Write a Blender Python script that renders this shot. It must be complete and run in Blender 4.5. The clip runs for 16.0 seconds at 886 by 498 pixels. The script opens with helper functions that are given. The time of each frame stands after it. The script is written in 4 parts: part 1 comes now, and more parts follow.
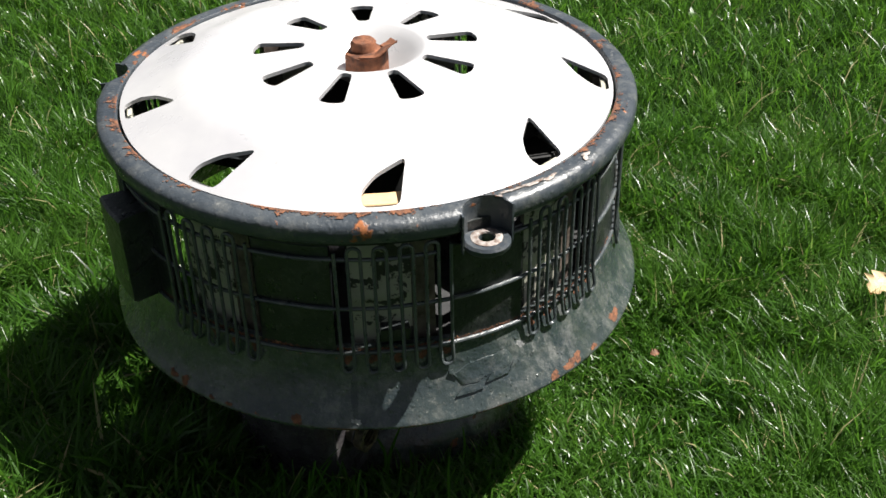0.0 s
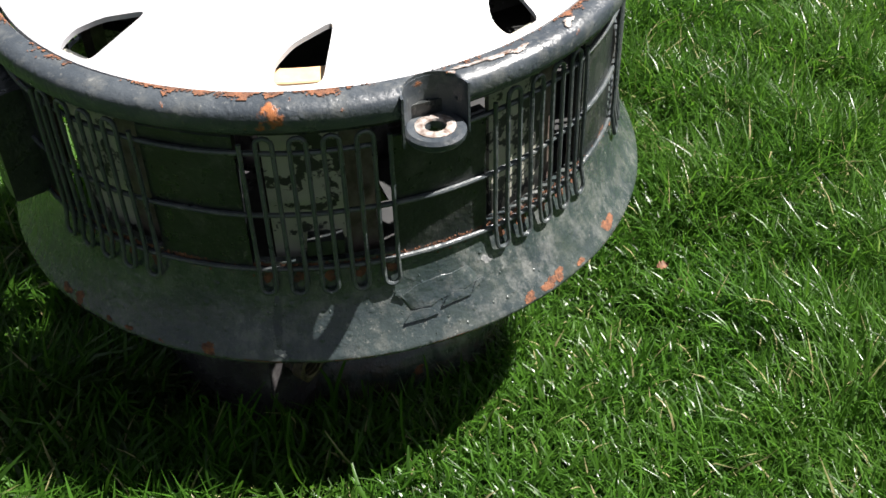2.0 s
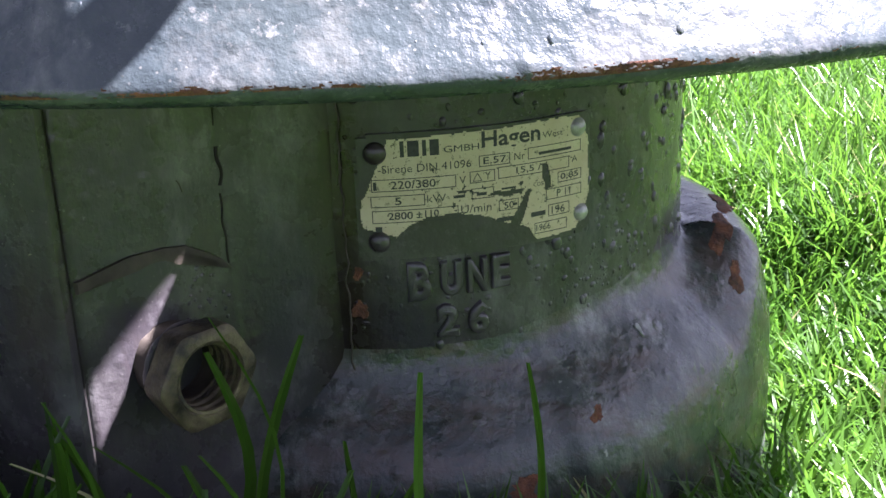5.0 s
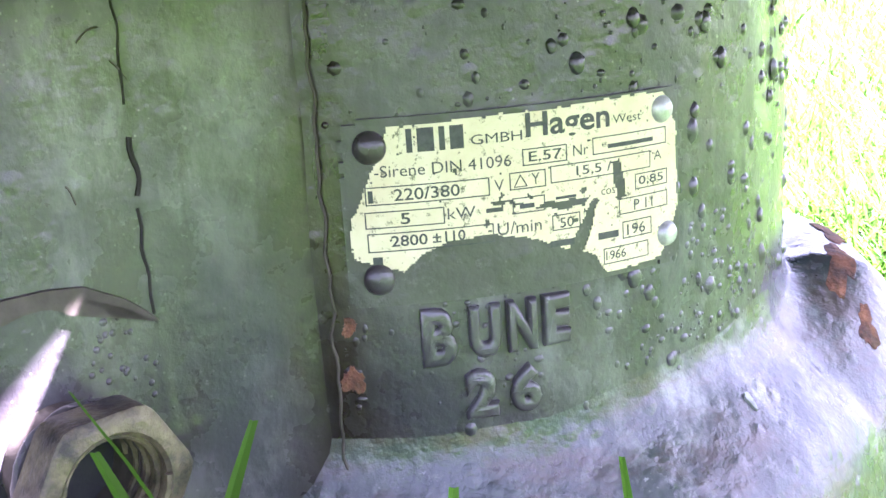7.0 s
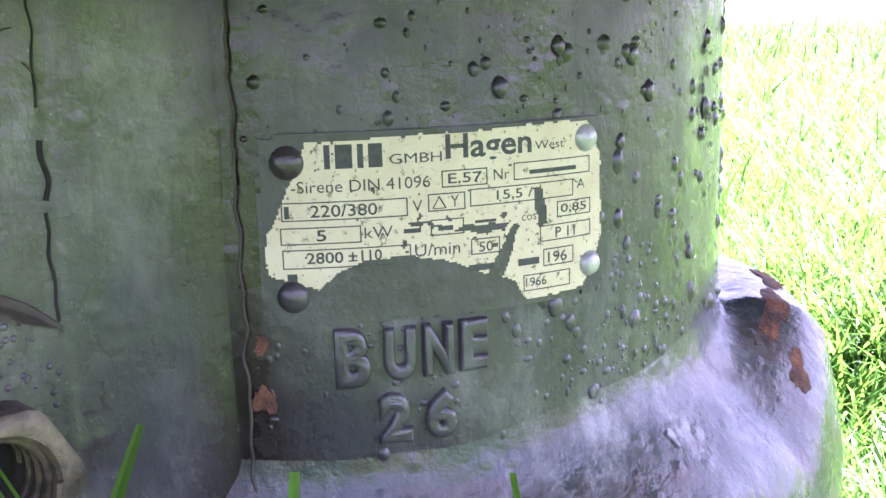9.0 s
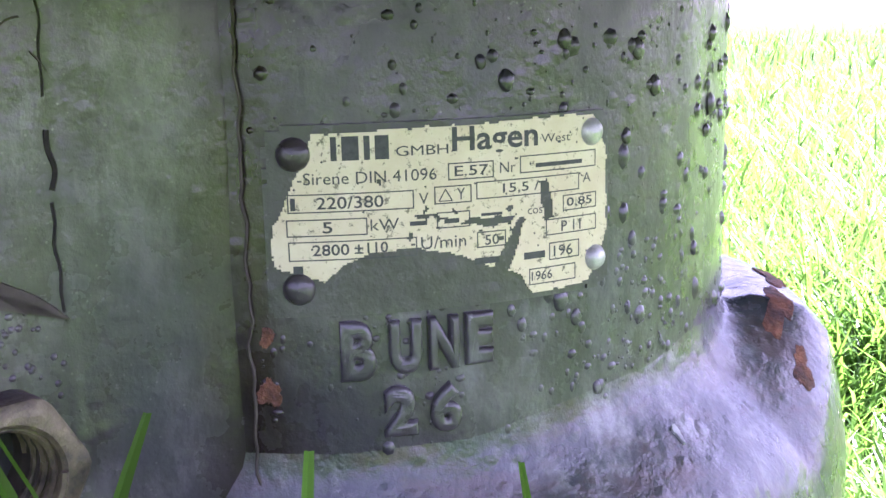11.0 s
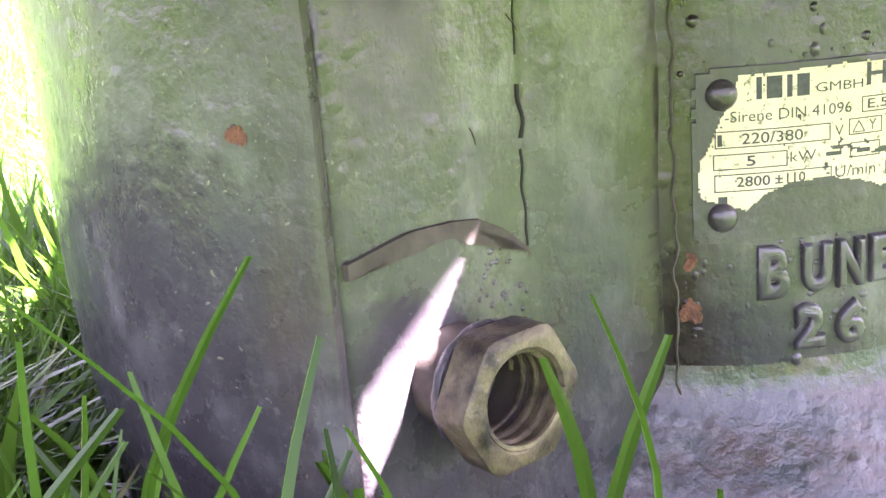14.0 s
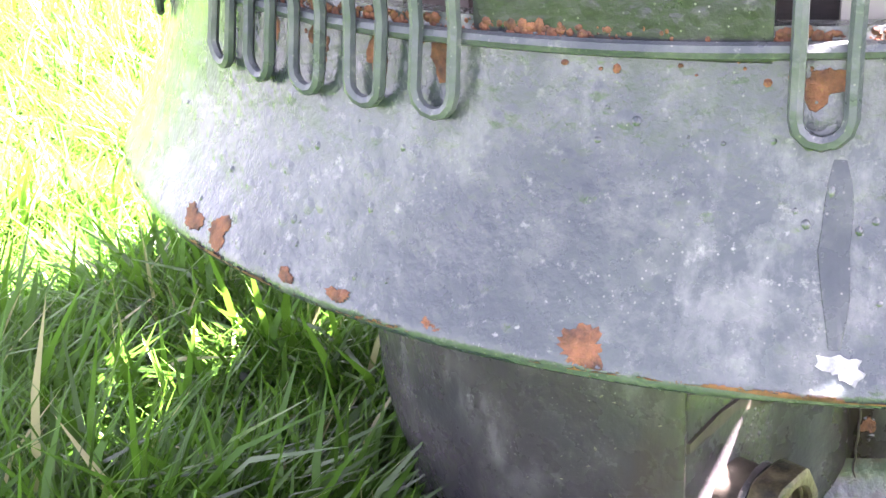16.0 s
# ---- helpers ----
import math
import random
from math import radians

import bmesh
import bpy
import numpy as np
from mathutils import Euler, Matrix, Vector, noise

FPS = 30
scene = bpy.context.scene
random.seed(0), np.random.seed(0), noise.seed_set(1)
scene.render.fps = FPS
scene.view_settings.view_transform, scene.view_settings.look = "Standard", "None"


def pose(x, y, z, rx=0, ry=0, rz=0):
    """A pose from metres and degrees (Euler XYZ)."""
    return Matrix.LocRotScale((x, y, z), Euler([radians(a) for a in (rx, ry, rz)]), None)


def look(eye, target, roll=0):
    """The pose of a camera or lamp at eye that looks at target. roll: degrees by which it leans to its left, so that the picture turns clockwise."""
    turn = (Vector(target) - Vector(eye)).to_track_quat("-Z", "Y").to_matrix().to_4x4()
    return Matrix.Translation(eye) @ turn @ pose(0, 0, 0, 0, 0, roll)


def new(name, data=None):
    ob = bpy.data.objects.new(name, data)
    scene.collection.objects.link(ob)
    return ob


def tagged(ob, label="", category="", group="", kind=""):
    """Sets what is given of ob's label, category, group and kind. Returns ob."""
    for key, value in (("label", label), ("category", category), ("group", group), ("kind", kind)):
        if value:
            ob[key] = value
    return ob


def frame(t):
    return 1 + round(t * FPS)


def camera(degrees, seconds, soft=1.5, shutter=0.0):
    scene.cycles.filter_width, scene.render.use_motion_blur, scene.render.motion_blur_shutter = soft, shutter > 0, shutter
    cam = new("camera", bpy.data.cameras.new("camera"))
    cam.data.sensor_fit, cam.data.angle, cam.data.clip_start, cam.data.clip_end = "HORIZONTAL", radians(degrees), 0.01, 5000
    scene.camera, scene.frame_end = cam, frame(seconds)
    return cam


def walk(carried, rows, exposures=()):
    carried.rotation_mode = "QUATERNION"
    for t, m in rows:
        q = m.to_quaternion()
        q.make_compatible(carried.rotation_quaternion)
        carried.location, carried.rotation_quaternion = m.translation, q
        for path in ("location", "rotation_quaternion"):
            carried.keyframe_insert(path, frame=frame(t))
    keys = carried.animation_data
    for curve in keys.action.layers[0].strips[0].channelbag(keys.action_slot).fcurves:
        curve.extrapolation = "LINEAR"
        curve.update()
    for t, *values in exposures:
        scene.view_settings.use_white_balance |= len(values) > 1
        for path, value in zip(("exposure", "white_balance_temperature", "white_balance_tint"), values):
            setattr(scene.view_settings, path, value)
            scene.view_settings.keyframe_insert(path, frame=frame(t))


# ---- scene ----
cam = camera(42.5, 16.0, soft=1.5, shutter=0.0)
PATH = [
    (0, (0.1628, -1.2311, 1.0575), (0.0601, 0.4079, -0.0839), -1.17),
    (0.5, (0.1593, -1.2042, 1.0439), (0.0824, 0.4072, -0.1383), -1.00),
    (1, (0.1669, -1.1607, 1.0175), (0.1095, 0.4205, -0.2059), -0.35),
    (1.5, (0.1872, -1.0771, 0.9756), (0.1234, 0.4378, -0.3287), 0.71),
    (2, (0.2281, -1.0197, 0.9164), (0.0684, 0.4952, -0.3797), -2.05),
    (2.5, (0.2463, -0.9105, 0.8215), (0.0414, 0.5205, -0.5607), -1.68),
    (3, (0.2534, -0.7990, 0.6744), (-0.0969, 0.6618, -0.6460), -4.13),
    (3.5, (0.2431, -0.6942, 0.5075), (-0.1904, 0.8962, -0.6251), -3.36),
    (4, (0.2159, -0.6170, 0.3663), (-0.2357, 1.0784, -0.5937), -1.24),
    (4.5, (0.1904, -0.5914, 0.3060), (-0.2734, 1.1834, -0.4909), -1.90),
    (4.7, (0.1922, -0.5757, 0.2703), (-0.3048, 1.2338, -0.4218), -1.72),
    (6.8, (0.1431, -0.4345, 0.1857), (-0.4292, 1.4004, -0.3669), -3.45),
    (7, (0.1466, -0.4247, 0.1822), (-0.3970, 1.4309, -0.3289), -3.78),
    (7.5, (0.1606, -0.4240, 0.1828), (-0.3715, 1.4452, -0.2893), -2.57),
    (8, (0.1600, -0.4269, 0.1761), (-0.3934, 1.4387, -0.2857), -2.79),
    (8.5, (0.1628, -0.4224, 0.1698), (-0.3620, 1.4667, -0.2251), -1.86),
    (9, (0.1632, -0.4203, 0.1704), (-0.3517, 1.4684, -0.2394), -1.60),
    (11.5, (0.1602, -0.4219, 0.1663), (-0.3488, 1.4709, -0.2313), -1.33),
    (12, (0.1596, -0.4237, 0.1693), (-0.3588, 1.4646, -0.2376), -1.66),
    (12.5, (0.1558, -0.4284, 0.1660), (-0.3938, 1.4468, -0.2598), -3.07),
    (13, (0.1467, -0.4342, 0.1664), (-0.4438, 1.4213, -0.2903), -4.02),
    (13.5, (0.1338, -0.4501, 0.1703), (-0.5404, 1.3716, -0.3060), -4.72),
    (13.7, (0.1233, -0.4591, 0.1768), (-0.5888, 1.3475, -0.3015), -4.80),
    (14, (0.0875, -0.4747, 0.1858), (-0.6200, 1.3135, -0.3635), -4.73),
    (14.5, (0.0481, -0.4938, 0.2086), (-0.6643, 1.2503, -0.4628), -4.86),
    (15, (0.0222, -0.5202, 0.2475), (-0.6866, 1.2188, -0.4404), -5.61),
    (15.5, (-0.0054, -0.5502, 0.2935), (-0.6141, 1.1911, -0.4793), -5.55),
    (16, (-0.0107, -0.5958, 0.3517), (-0.5557, 1.1467, -0.4648), -4.24),
]
EXPOSURE = [(0, 1.32, 6500, 10), (1.5, 1.52, 6500, 10), (2.0, 1.70, 6500, 12), (2.5, 2.47, 6350, 15), (3.0, 3.35, 6300, 19), (3.5, 3.58, 6250, 23), (4.0, 3.60, 6150, 28), (4.7, 3.48, 5950, 32), (6.8, 5.85, 5600, 49),
            (9, 5.28, 5500, 60), (12, 5.15, 5550, 65), (13.5, 5.70, 5800, 59), (14.5, 6.38, 6500, 48), (15, 6.40, 6500, 40), (16, 6.02, 6500, 37)]
walk(cam, [(t, look(eye, target, roll)) for t, eye, target, roll in PATH], EXPOSURE)

# ---- daylight: high sun from the +x side, clear sky ----
SUN_AZ, SUN_EL = 17.0, 59.6
world = bpy.data.worlds.new("sky")
scene.world = world
world.use_nodes = True
wn = world.node_tree.nodes
sky = wn.new("ShaderNodeTexSky")
sky.sky_type, sky.sun_disc = "NISHITA", False
sky.sun_elevation, sky.sun_rotation = radians(SUN_EL), radians(90 - SUN_AZ)
sky.dust_density = 1.5
haze = wn.new("ShaderNodeHueSaturation")
haze.inputs["Saturation"].default_value, haze.inputs["Value"].default_value = 0.46, 0.44
world.node_tree.links.new(sky.outputs[0], haze.inputs["Color"])
world.node_tree.links.new(haze.outputs[0], wn["Background"].inputs[0])
wn["Background"].inputs[1].default_value = 0.050
sun_data = bpy.data.lights.new("sun", "SUN")
sun_data.energy, sun_data.angle, sun_data.color = 5.0, radians(0.53), (1.0, 0.96, 0.90)
sun_dir = Vector((math.cos(radians(SUN_AZ)) * math.cos(radians(SUN_EL)), math.sin(radians(SUN_AZ)) * math.cos(radians(SUN_EL)), math.sin(radians(SUN_EL))))
new("sun", sun_data).matrix_world = look(sun_dir * 20, (0, 0, 0))

GROUND = -0.060


def ground_z(x, y):
    """Height of the lawn: it rises a little towards the front of the siren."""
    f = np.clip((0.20 - np.asarray(y, dtype=float)) / 0.75, 0.0, 1.0)
    return GROUND - 0.022 + 0.115 * f * f * (3 - 2 * f)


# ---- materials ----
class Mat:
    """A node material with small helpers for noise, ramps and mixes."""

    def __init__(self, name, rough=0.5, metal=0.0):
        self.m = bpy.data.materials.new(name)
        self.m.use_nodes = True
        self.t = self.m.node_tree
        self.b = self.t.nodes["Principled BSDF"]
        self.b.inputs["Roughness"].default_value = rough
        self.b.inputs["Metallic"].default_value = metal
        self.co = self.node("ShaderNodeTexCoord").outputs["Object"]

    def node(self, kind, **values):
        n = self.t.nodes.new(kind)
        for key, v in values.items():
            n.inputs[key].default_value = v
        return n

    def link(self, a, b):
        self.t.links.new(a, b)

    def noise(self, scale, detail=5.0, rough=0.6, stretch=None):
        n = self.node("ShaderNodeTexNoise", Scale=scale, Detail=detail, Roughness=rough)
        co = self.co
        if stretch:
            mp = self.node("ShaderNodeMapping")
            mp.inputs["Scale"].default_value = stretch
            self.link(co, mp.inputs["Vector"])
            co = mp.outputs["Vector"]
        self.link(co, n.inputs["Vector"])
        return n.outputs["Fac"]

    def voronoi(self, scale):
        n = self.node("ShaderNodeTexVoronoi", Scale=scale)
        self.link(self.co, n.inputs["Vector"])
        return n.outputs["Distance"]

    def ramp(self, fac, lo, hi, a=0.0, b=1.0):
        n = self.node("ShaderNodeMapRange")
        n.inputs["From Min"].default_value, n.inputs["From Max"].default_value = lo, hi
        n.inputs["To Min"].default_value, n.inputs["To Max"].default_value = a, b
        self.link(fac, n.inputs["Value"])
        return n.outputs["Result"]

    def mix(self, fac, a, b):
        n = self.t.nodes.new("ShaderNodeMix")
        n.data_type = "RGBA"
        self.link(fac, n.inputs["Factor"])
        for slot, v in ((6, a), (7, b)):
            if isinstance(v, tuple):
                n.inputs[slot].default_value = (*v, 1)
            else:
                self.link(v, n.inputs[slot])
        return n.outputs[2]

    def math(self, op, a, b):
        n = self.t.nodes.new("ShaderNodeMath")
        n.operation = op
        for i, v in enumerate((a, b)):
            if isinstance(v, (int, float)):
                n.inputs[i].default_value = v
            else:
                self.link(v, n.inputs[i])
        return n.outputs[0]

    def color(self, v):
        if isinstance(v, tuple):
            self.b.inputs["Base Color"].default_value = (*v, 1)
        else:
            self.link(v, self.b.inputs["Base Color"])
        return self

    def rough(self, v):
        self.link(v, self.b.inputs["Roughness"])
        return self

    def bump(self, h, strength, distance):
        n = self.node("ShaderNodeBump", Strength=strength, Distance=distance)
        if self.b.inputs["Normal"].is_linked:
            self.link(self.b.inputs["Normal"].links[0].from_socket, n.inputs["Normal"])
        self.link(h, n.inputs["Height"])
        self.link(n.outputs["Normal"], self.b.inputs["Normal"])
        return self


def paint_material(name, base, second, rust_at, rough=0.36, lumps=1.0, dust=0.55, stain=None, coat=0.0, seam=False, scuff=0.0, brown_at=0.0):
    """Thick old enamel on cast iron: two tones, dust, chips of rust, brush lumps and drips."""
    m = Mat(name, rough)
    tone = m.mix(m.ramp(m.noise(9, 6), 0.35, 0.7), base, second)
    dusty = m.mix(m.ramp(m.noise(38, 8, 0.7), 0.5, 0.85, 0, dust), tone, (0.20, 0.20, 0.18))
    dusty = m.mix(m.ramp(m.noise(140, 5, 0.7), 0.60, 0.72, 0, dust * 0.8), dusty, (0.26, 0.26, 0.24))
    rust = m.mix(m.noise(160, 4), (0.16, 0.05, 0.015), (0.36, 0.13, 0.04))
    specks = m.ramp(m.voronoi(330), 0.08, 0.14, 0.38, 0)
    dusty = m.mix(m.math("MULTIPLY", specks, m.ramp(m.noise(21, 4), 0.42, 0.62)), dusty, (0.34, 0.33, 0.29))
    if scuff:
        # pale rubbed patches, dragged downwards, and darker blue ones between them
        dusty = m.mix(m.ramp(m.noise(15, 6, 0.62), 0.46, 0.62, 0, 0.5), dusty, (base[0] * 0.45, base[1] * 0.56, base[2] * 0.74))
        rubbed = m.math("MULTIPLY", m.ramp(m.noise(60, 8, 0.72, (1, 1, 0.45)), 0.49, 0.62), m.ramp(m.noise(11, 5, 0.6), 0.46, 0.58))
        dusty = m.mix(m.math("MULTIPLY", rubbed, scuff), dusty, (0.27, 0.27, 0.26))
        nick = m.math("MULTIPLY", m.ramp(m.noise(230, 4, 0.6), 0.66, 0.70), m.ramp(m.noise(26, 3), 0.5, 0.6))
        dusty = m.mix(m.math("MULTIPLY", nick, scuff), dusty, (0.46, 0.46, 0.44))
    if brown_at:
        dusty = m.mix(m.ramp(m.noise(33, 7, 0.75, (1, 1, 2.2)), brown_at, brown_at + 0.16, 0, 0.65), dusty, (0.075, 0.047, 0.034))
    if stain:
        dusty = m.mix(m.ramp(m.noise(13, 7, 0.72), 0.50, 0.70, 0, 0.5), dusty, stain)
    if seam:
        # brown grime beside the joint of the terminal box, darkened to paint in corner shade
        at = m.node("ShaderNodeSeparateXYZ")
        m.link(m.co, at.inputs[0])
        dx = m.math("ABSOLUTE", m.math("SUBTRACT", at.outputs[0], 0.0335), 0)
        dy = m.math("ABSOLUTE", m.math("SUBTRACT", at.outputs[1], -0.1470), 0)
        away = m.math("ADD", m.math("MAXIMUM", dx, dy), m.math("MULTIPLY", m.noise(60, 5, 0.7), 0.010))
        dusty = m.mix(m.ramp(away, 0.0070, 0.0230, 0.92, 0), dusty, (0.017, 0.011, 0.008))
        brown = m.ramp(m.noise(17, 6, 0.7, (1, 1, 0.45)), 0.55, 0.72, 0, 0.5)
        dusty = m.mix(brown, dusty, (0.050, 0.032, 0.022))
    where = m.ramp(m.noise(24, 7, 0.62), rust_at, rust_at + 0.04)
    m.color(m.mix(where, dusty, rust))
    m.rough(m.math("MAXIMUM", m.ramp(m.noise(60, 5), 0.3, 0.8, rough - 0.1, rough + 0.2), m.math("MULTIPLY", where, 0.85)))
    m.bump(m.noise(55, 6, 0.6), 0.45 * lumps, 0.004)
    m.bump(m.ramp(m.voronoi(95), 0.0, 0.28, 1, 0), 0.3 * lumps, 0.0016)
    m.bump(m.noise(45, 4, 0.55, (1, 1, 0.14)), 0.30, 0.0025)
    m.bump(m.ramp(m.voronoi(210), 0.0, 0.20, 1, 0), 0.13, 0.0008)
    m.bump(m.noise(300, 3), 0.2, 0.0006)
    m.b.inputs["Coat Weight"].default_value = coat
    m.b.inputs["Coat Roughness"].default_value = 0.16
    m.bump(where, 0.4, 0.0012)
    return m.m


IRON = paint_material("painted_iron", (0.010, 0.012, 0.014), (0.020, 0.024, 0.025), 0.73, 0.32, 1.0, 0.3)
RIM = paint_material("painted_rim", (0.024, 0.031, 0.040), (0.052, 0.061, 0.070), 0.640, 0.32)
FLANGE = paint_material("painted_flange", (0.023, 0.033, 0.035), (0.049, 0.062, 0.061), 0.76, 0.24, 1.2, 0.75, (0.034, 0.046, 0.034), 0.30, False, 0.28)
RUN = paint_material("dark_paint_run", (0.019, 0.027, 0.031), (0.038, 0.047, 0.051), 0.80, 0.22, 0.6, 0.3)
WIRE = paint_material("painted_wire", (0.035, 0.044, 0.048), (0.07, 0.08, 0.085), 0.70, 0.32)
MOTOR = paint_material("painted_motor", (0.040, 0.036, 0.040), (0.066, 0.060, 0.062), 0.765, 0.26, 0.6, 0.25, (0.034, 0.036, 0.024), 0.15, True, 0.32)
FOOT_PAINT = paint_material("worn_foot_paint", (0.028, 0.038, 0.034), (0.050, 0.063, 0.057), 0.72, 0.26, 1.0, 0.45, (0.024, 0.029, 0.027), 0.15, False, 0.6, 0.46)
OLIVE = paint_material("olive_overpaint", (0.036, 0.042, 0.028), (0.056, 0.058, 0.042), 0.72, 0.40, 0.8, 0.3)


def simple(name, a, b, scale, rough=0.5, metal=0.0, bump=0.3, distance=0.001, fine=220):
    m = Mat(name, rough, metal)
    m.color(m.mix(m.ramp(m.noise(scale, 7, 0.65), 0.35, 0.68), a, b))
    m.rough(m.ramp(m.noise(scale * 3, 4), 0.3, 0.8, max(rough - 0.12, 0.05), min(rough + 0.15, 1)))
    m.bump(m.noise(fine, 5), bump, distance)
    return m.m


RUST = simple("rust", (0.045, 0.021, 0.014), (0.215, 0.085, 0.038), 150, 0.9, 0, 0.8, 0.002, 260)
RUST_NUT = simple("rusty_nut", (0.045, 0.016, 0.008), (0.26, 0.095, 0.042), 55, 0.85, 0, 0.7, 0.002)
ALU = simple("pale_rotor_paint", (0.40, 0.40, 0.42), (0.47, 0.47, 0.475), 7, 0.34, 0.15, 0.12, 0.0006, 60)
BRASS = simple("weathered_brass", (0.020, 0.016, 0.012), (0.22, 0.18, 0.10), 90, 0.5, 0.25, 0.7, 0.0015)
VANE_EDGE = simple("brown_worn_edge", (0.05, 0.035, 0.028), (0.17, 0.14, 0.12), 60, 0.6)
ZINC = simple("bare_rivet", (0.30, 0.30, 0.29), (0.62, 0.61, 0.58), 300, 0.45, 0.5, 0.5, 0.0006)
BARE = simple("flaked_pale_metal", (0.10, 0.105, 0.11), (0.40, 0.40, 0.39), 110, 0.55, 0, 0.5, 0.001)
FLECK = simple("sandy_fleck", (0.10, 0.10, 0.06), (0.20, 0.19, 0.12), 200, 0.6)
WORN = simple("worn_metal_with_rust", (0.09, 0.045, 0.026), (0.44, 0.42, 0.40), 170, 0.5, 0.2, 0.6, 0.0008)
WOOD = simple("pale_wood", (0.48, 0.30, 0.15), (0.60, 0.41, 0.23), 40, 0.7, 0, 0.3, 0.001)
# near-black tone for the inner parts and the inlet bore
DARK = simple("dark_inside", (0.015, 0.016, 0.017), (0.03, 0.03, 0.03), 30, 0.8)
INK = simple("plate_ink", (0.03, 0.035, 0.03), (0.06, 0.065, 0.055), 400, 0.6)
GRIME = simple("joint_grime", (0.035, 0.028, 0.020), (0.075, 0.062, 0.046), 90, 0.8)
# near-black for cracks; also puts the shade of the cover seam into colour
GAP = simple("gap_black", (0.006, 0.005, 0.004), (0.016, 0.012, 0.009), 80, 0.9)


def cream_material():
    m = Mat("chipped_cream", 0.5)
    base = m.mix(m.ramp(m.noise(14, 6), 0.3, 0.7), (0.30, 0.295, 0.25), (0.42, 0.41, 0.34))
    chips = m.ramp(m.math("MULTIPLY", m.noise(75, 6, 0.7), m.ramp(m.noise(16, 3), 0.4, 0.62, 0.7, 1.25)), 0.52, 0.55)
    m.color(m.mix(chips, base, (0.03, 0.032, 0.03)))
    m.bump(chips, 0.5, 0.0008)
    return m.m


CREAM = cream_material()


def label_material():
    m = Mat("aged_plate_face", 0.45)
    base = m.mix(m.ramp(m.noise(90, 7, 0.7), 0.35, 0.7), (0.55, 0.47, 0.28), (0.64, 0.58, 0.38))
    worn = m.mix(m.ramp(m.noise(420, 6, 0.75), 0.575, 0.64), base, (0.13, 0.12, 0.07))
    m.color(worn)
    m.bump(m.noise(600, 3), 0.2, 0.0003)
    return m.m


FACE = label_material()


def grass_material(name, dark, light, tip):
    m = Mat(name, 0.30)
    m.b.inputs["Specular IOR Level"].default_value = 0.28
    g = m.node("ShaderNodeNewGeometry")
    pick = g.outputs["Random Per Island"]
    tone = m.mix(pick, dark, light)
    patchy = m.mix(m.ramp(m.noise(5, 4), 0.4, 0.7, 0, 0.55), tone, tip)
    dry = m.mix(m.math("GREATER_THAN", pick, 0.972), patchy, (0.30, 0.27, 0.14))
    m.color(dry)
    thin = m.node("ShaderNodeBsdfTranslucent")
    m.link(m.mix(m.ramp(m.noise(3, 2), 0, 1, 0.5, 0.8), dry, (0.125, 0.300, 0.026)), thin.inputs["Color"])
    both = m.node("ShaderNodeMixShader", Fac=0.42)
    m.link(m.b.outputs[0], both.inputs[1])
    m.link(thin.outputs[0], both.inputs[2])
    m.link(both.outputs[0], m.t.nodes["Material Output"].inputs["Surface"])
    return m.m


GRASS = grass_material("grass", (0.003, 0.014, 0.002), (0.060, 0.158, 0.017), (0.064, 0.136, 0.021))
WEED = grass_material("weed_leaf", (0.05, 0.14, 0.015), (0.09, 0.20, 0.03), (0.08, 0.17, 0.03))


def lawn_material():
    m = Mat("lawn_soil", 0.9)
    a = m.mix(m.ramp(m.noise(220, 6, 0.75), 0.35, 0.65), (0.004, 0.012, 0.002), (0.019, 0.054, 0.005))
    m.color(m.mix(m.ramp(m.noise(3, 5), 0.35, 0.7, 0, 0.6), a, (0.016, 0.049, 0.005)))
    m.b.inputs["Specular IOR Level"].default_value = 0.1
    m.bump(m.noise(150, 6), 1.0, 0.02)
    return m.m


LAWN = lawn_material()


# ---- building helpers ----
def mesh_of(bm, name, material, smooth=True):
    me = bpy.data.meshes.new(name)
    bm.normal_update()
    bm.to_mesh(me)
    bm.free()
    me.materials.append(material)
    for poly in me.polygons:
        poly.use_smooth = smooth
    if smooth:
        me.set_sharp_from_angle(angle=radians(42))
    return me


def part(name, bm, material, parent, label="", smooth=True):
    ob = new(name, mesh_of(bm, name, material, smooth))
    ob.parent = parent
    return tagged(ob, label)


def polar(r, az, z, c=(0, 0)):
    a = radians(az)
    return (c[0] + r * math.cos(a), c[1] + r * math.sin(a), z)


def sheet(bm, rows, close_u=False, close_v=False):
    """Quads over a grid of places."""
    vs = [[bm.verts.new(p) for p in row] for row in rows]
    nu, nv = len(vs), len(vs[0])
    for i in range(nu if close_u else nu - 1):
        for j in range(nv if close_v else nv - 1):
            q = [vs[i][j], vs[(i + 1) % nu][j], vs[(i + 1) % nu][(j + 1) % nv], vs[i][(j + 1) % nv]]
            bm.faces.new(q)
    return vs


def lathe(bm, profile, steps=144, c=(0, 0), wobble=0.0, closed=True, bend=None):
    """A turned body from (radius, height) pairs; bend changes a radius and height by azimuth."""
    rows = []
    for i in range(steps):
        az = 360 * i / steps
        row = []
        for r, z in profile:
            if bend:
                r, z = bend(r, z, az)
            w = wobble * noise.noise(Vector(polar(6, az, z * 25)))
            row.append(polar(r + w, az, z, c))
        rows.append(row)
    sheet(bm, rows, True, closed)
    bmesh.ops.recalc_face_normals(bm, faces=bm.faces[:])


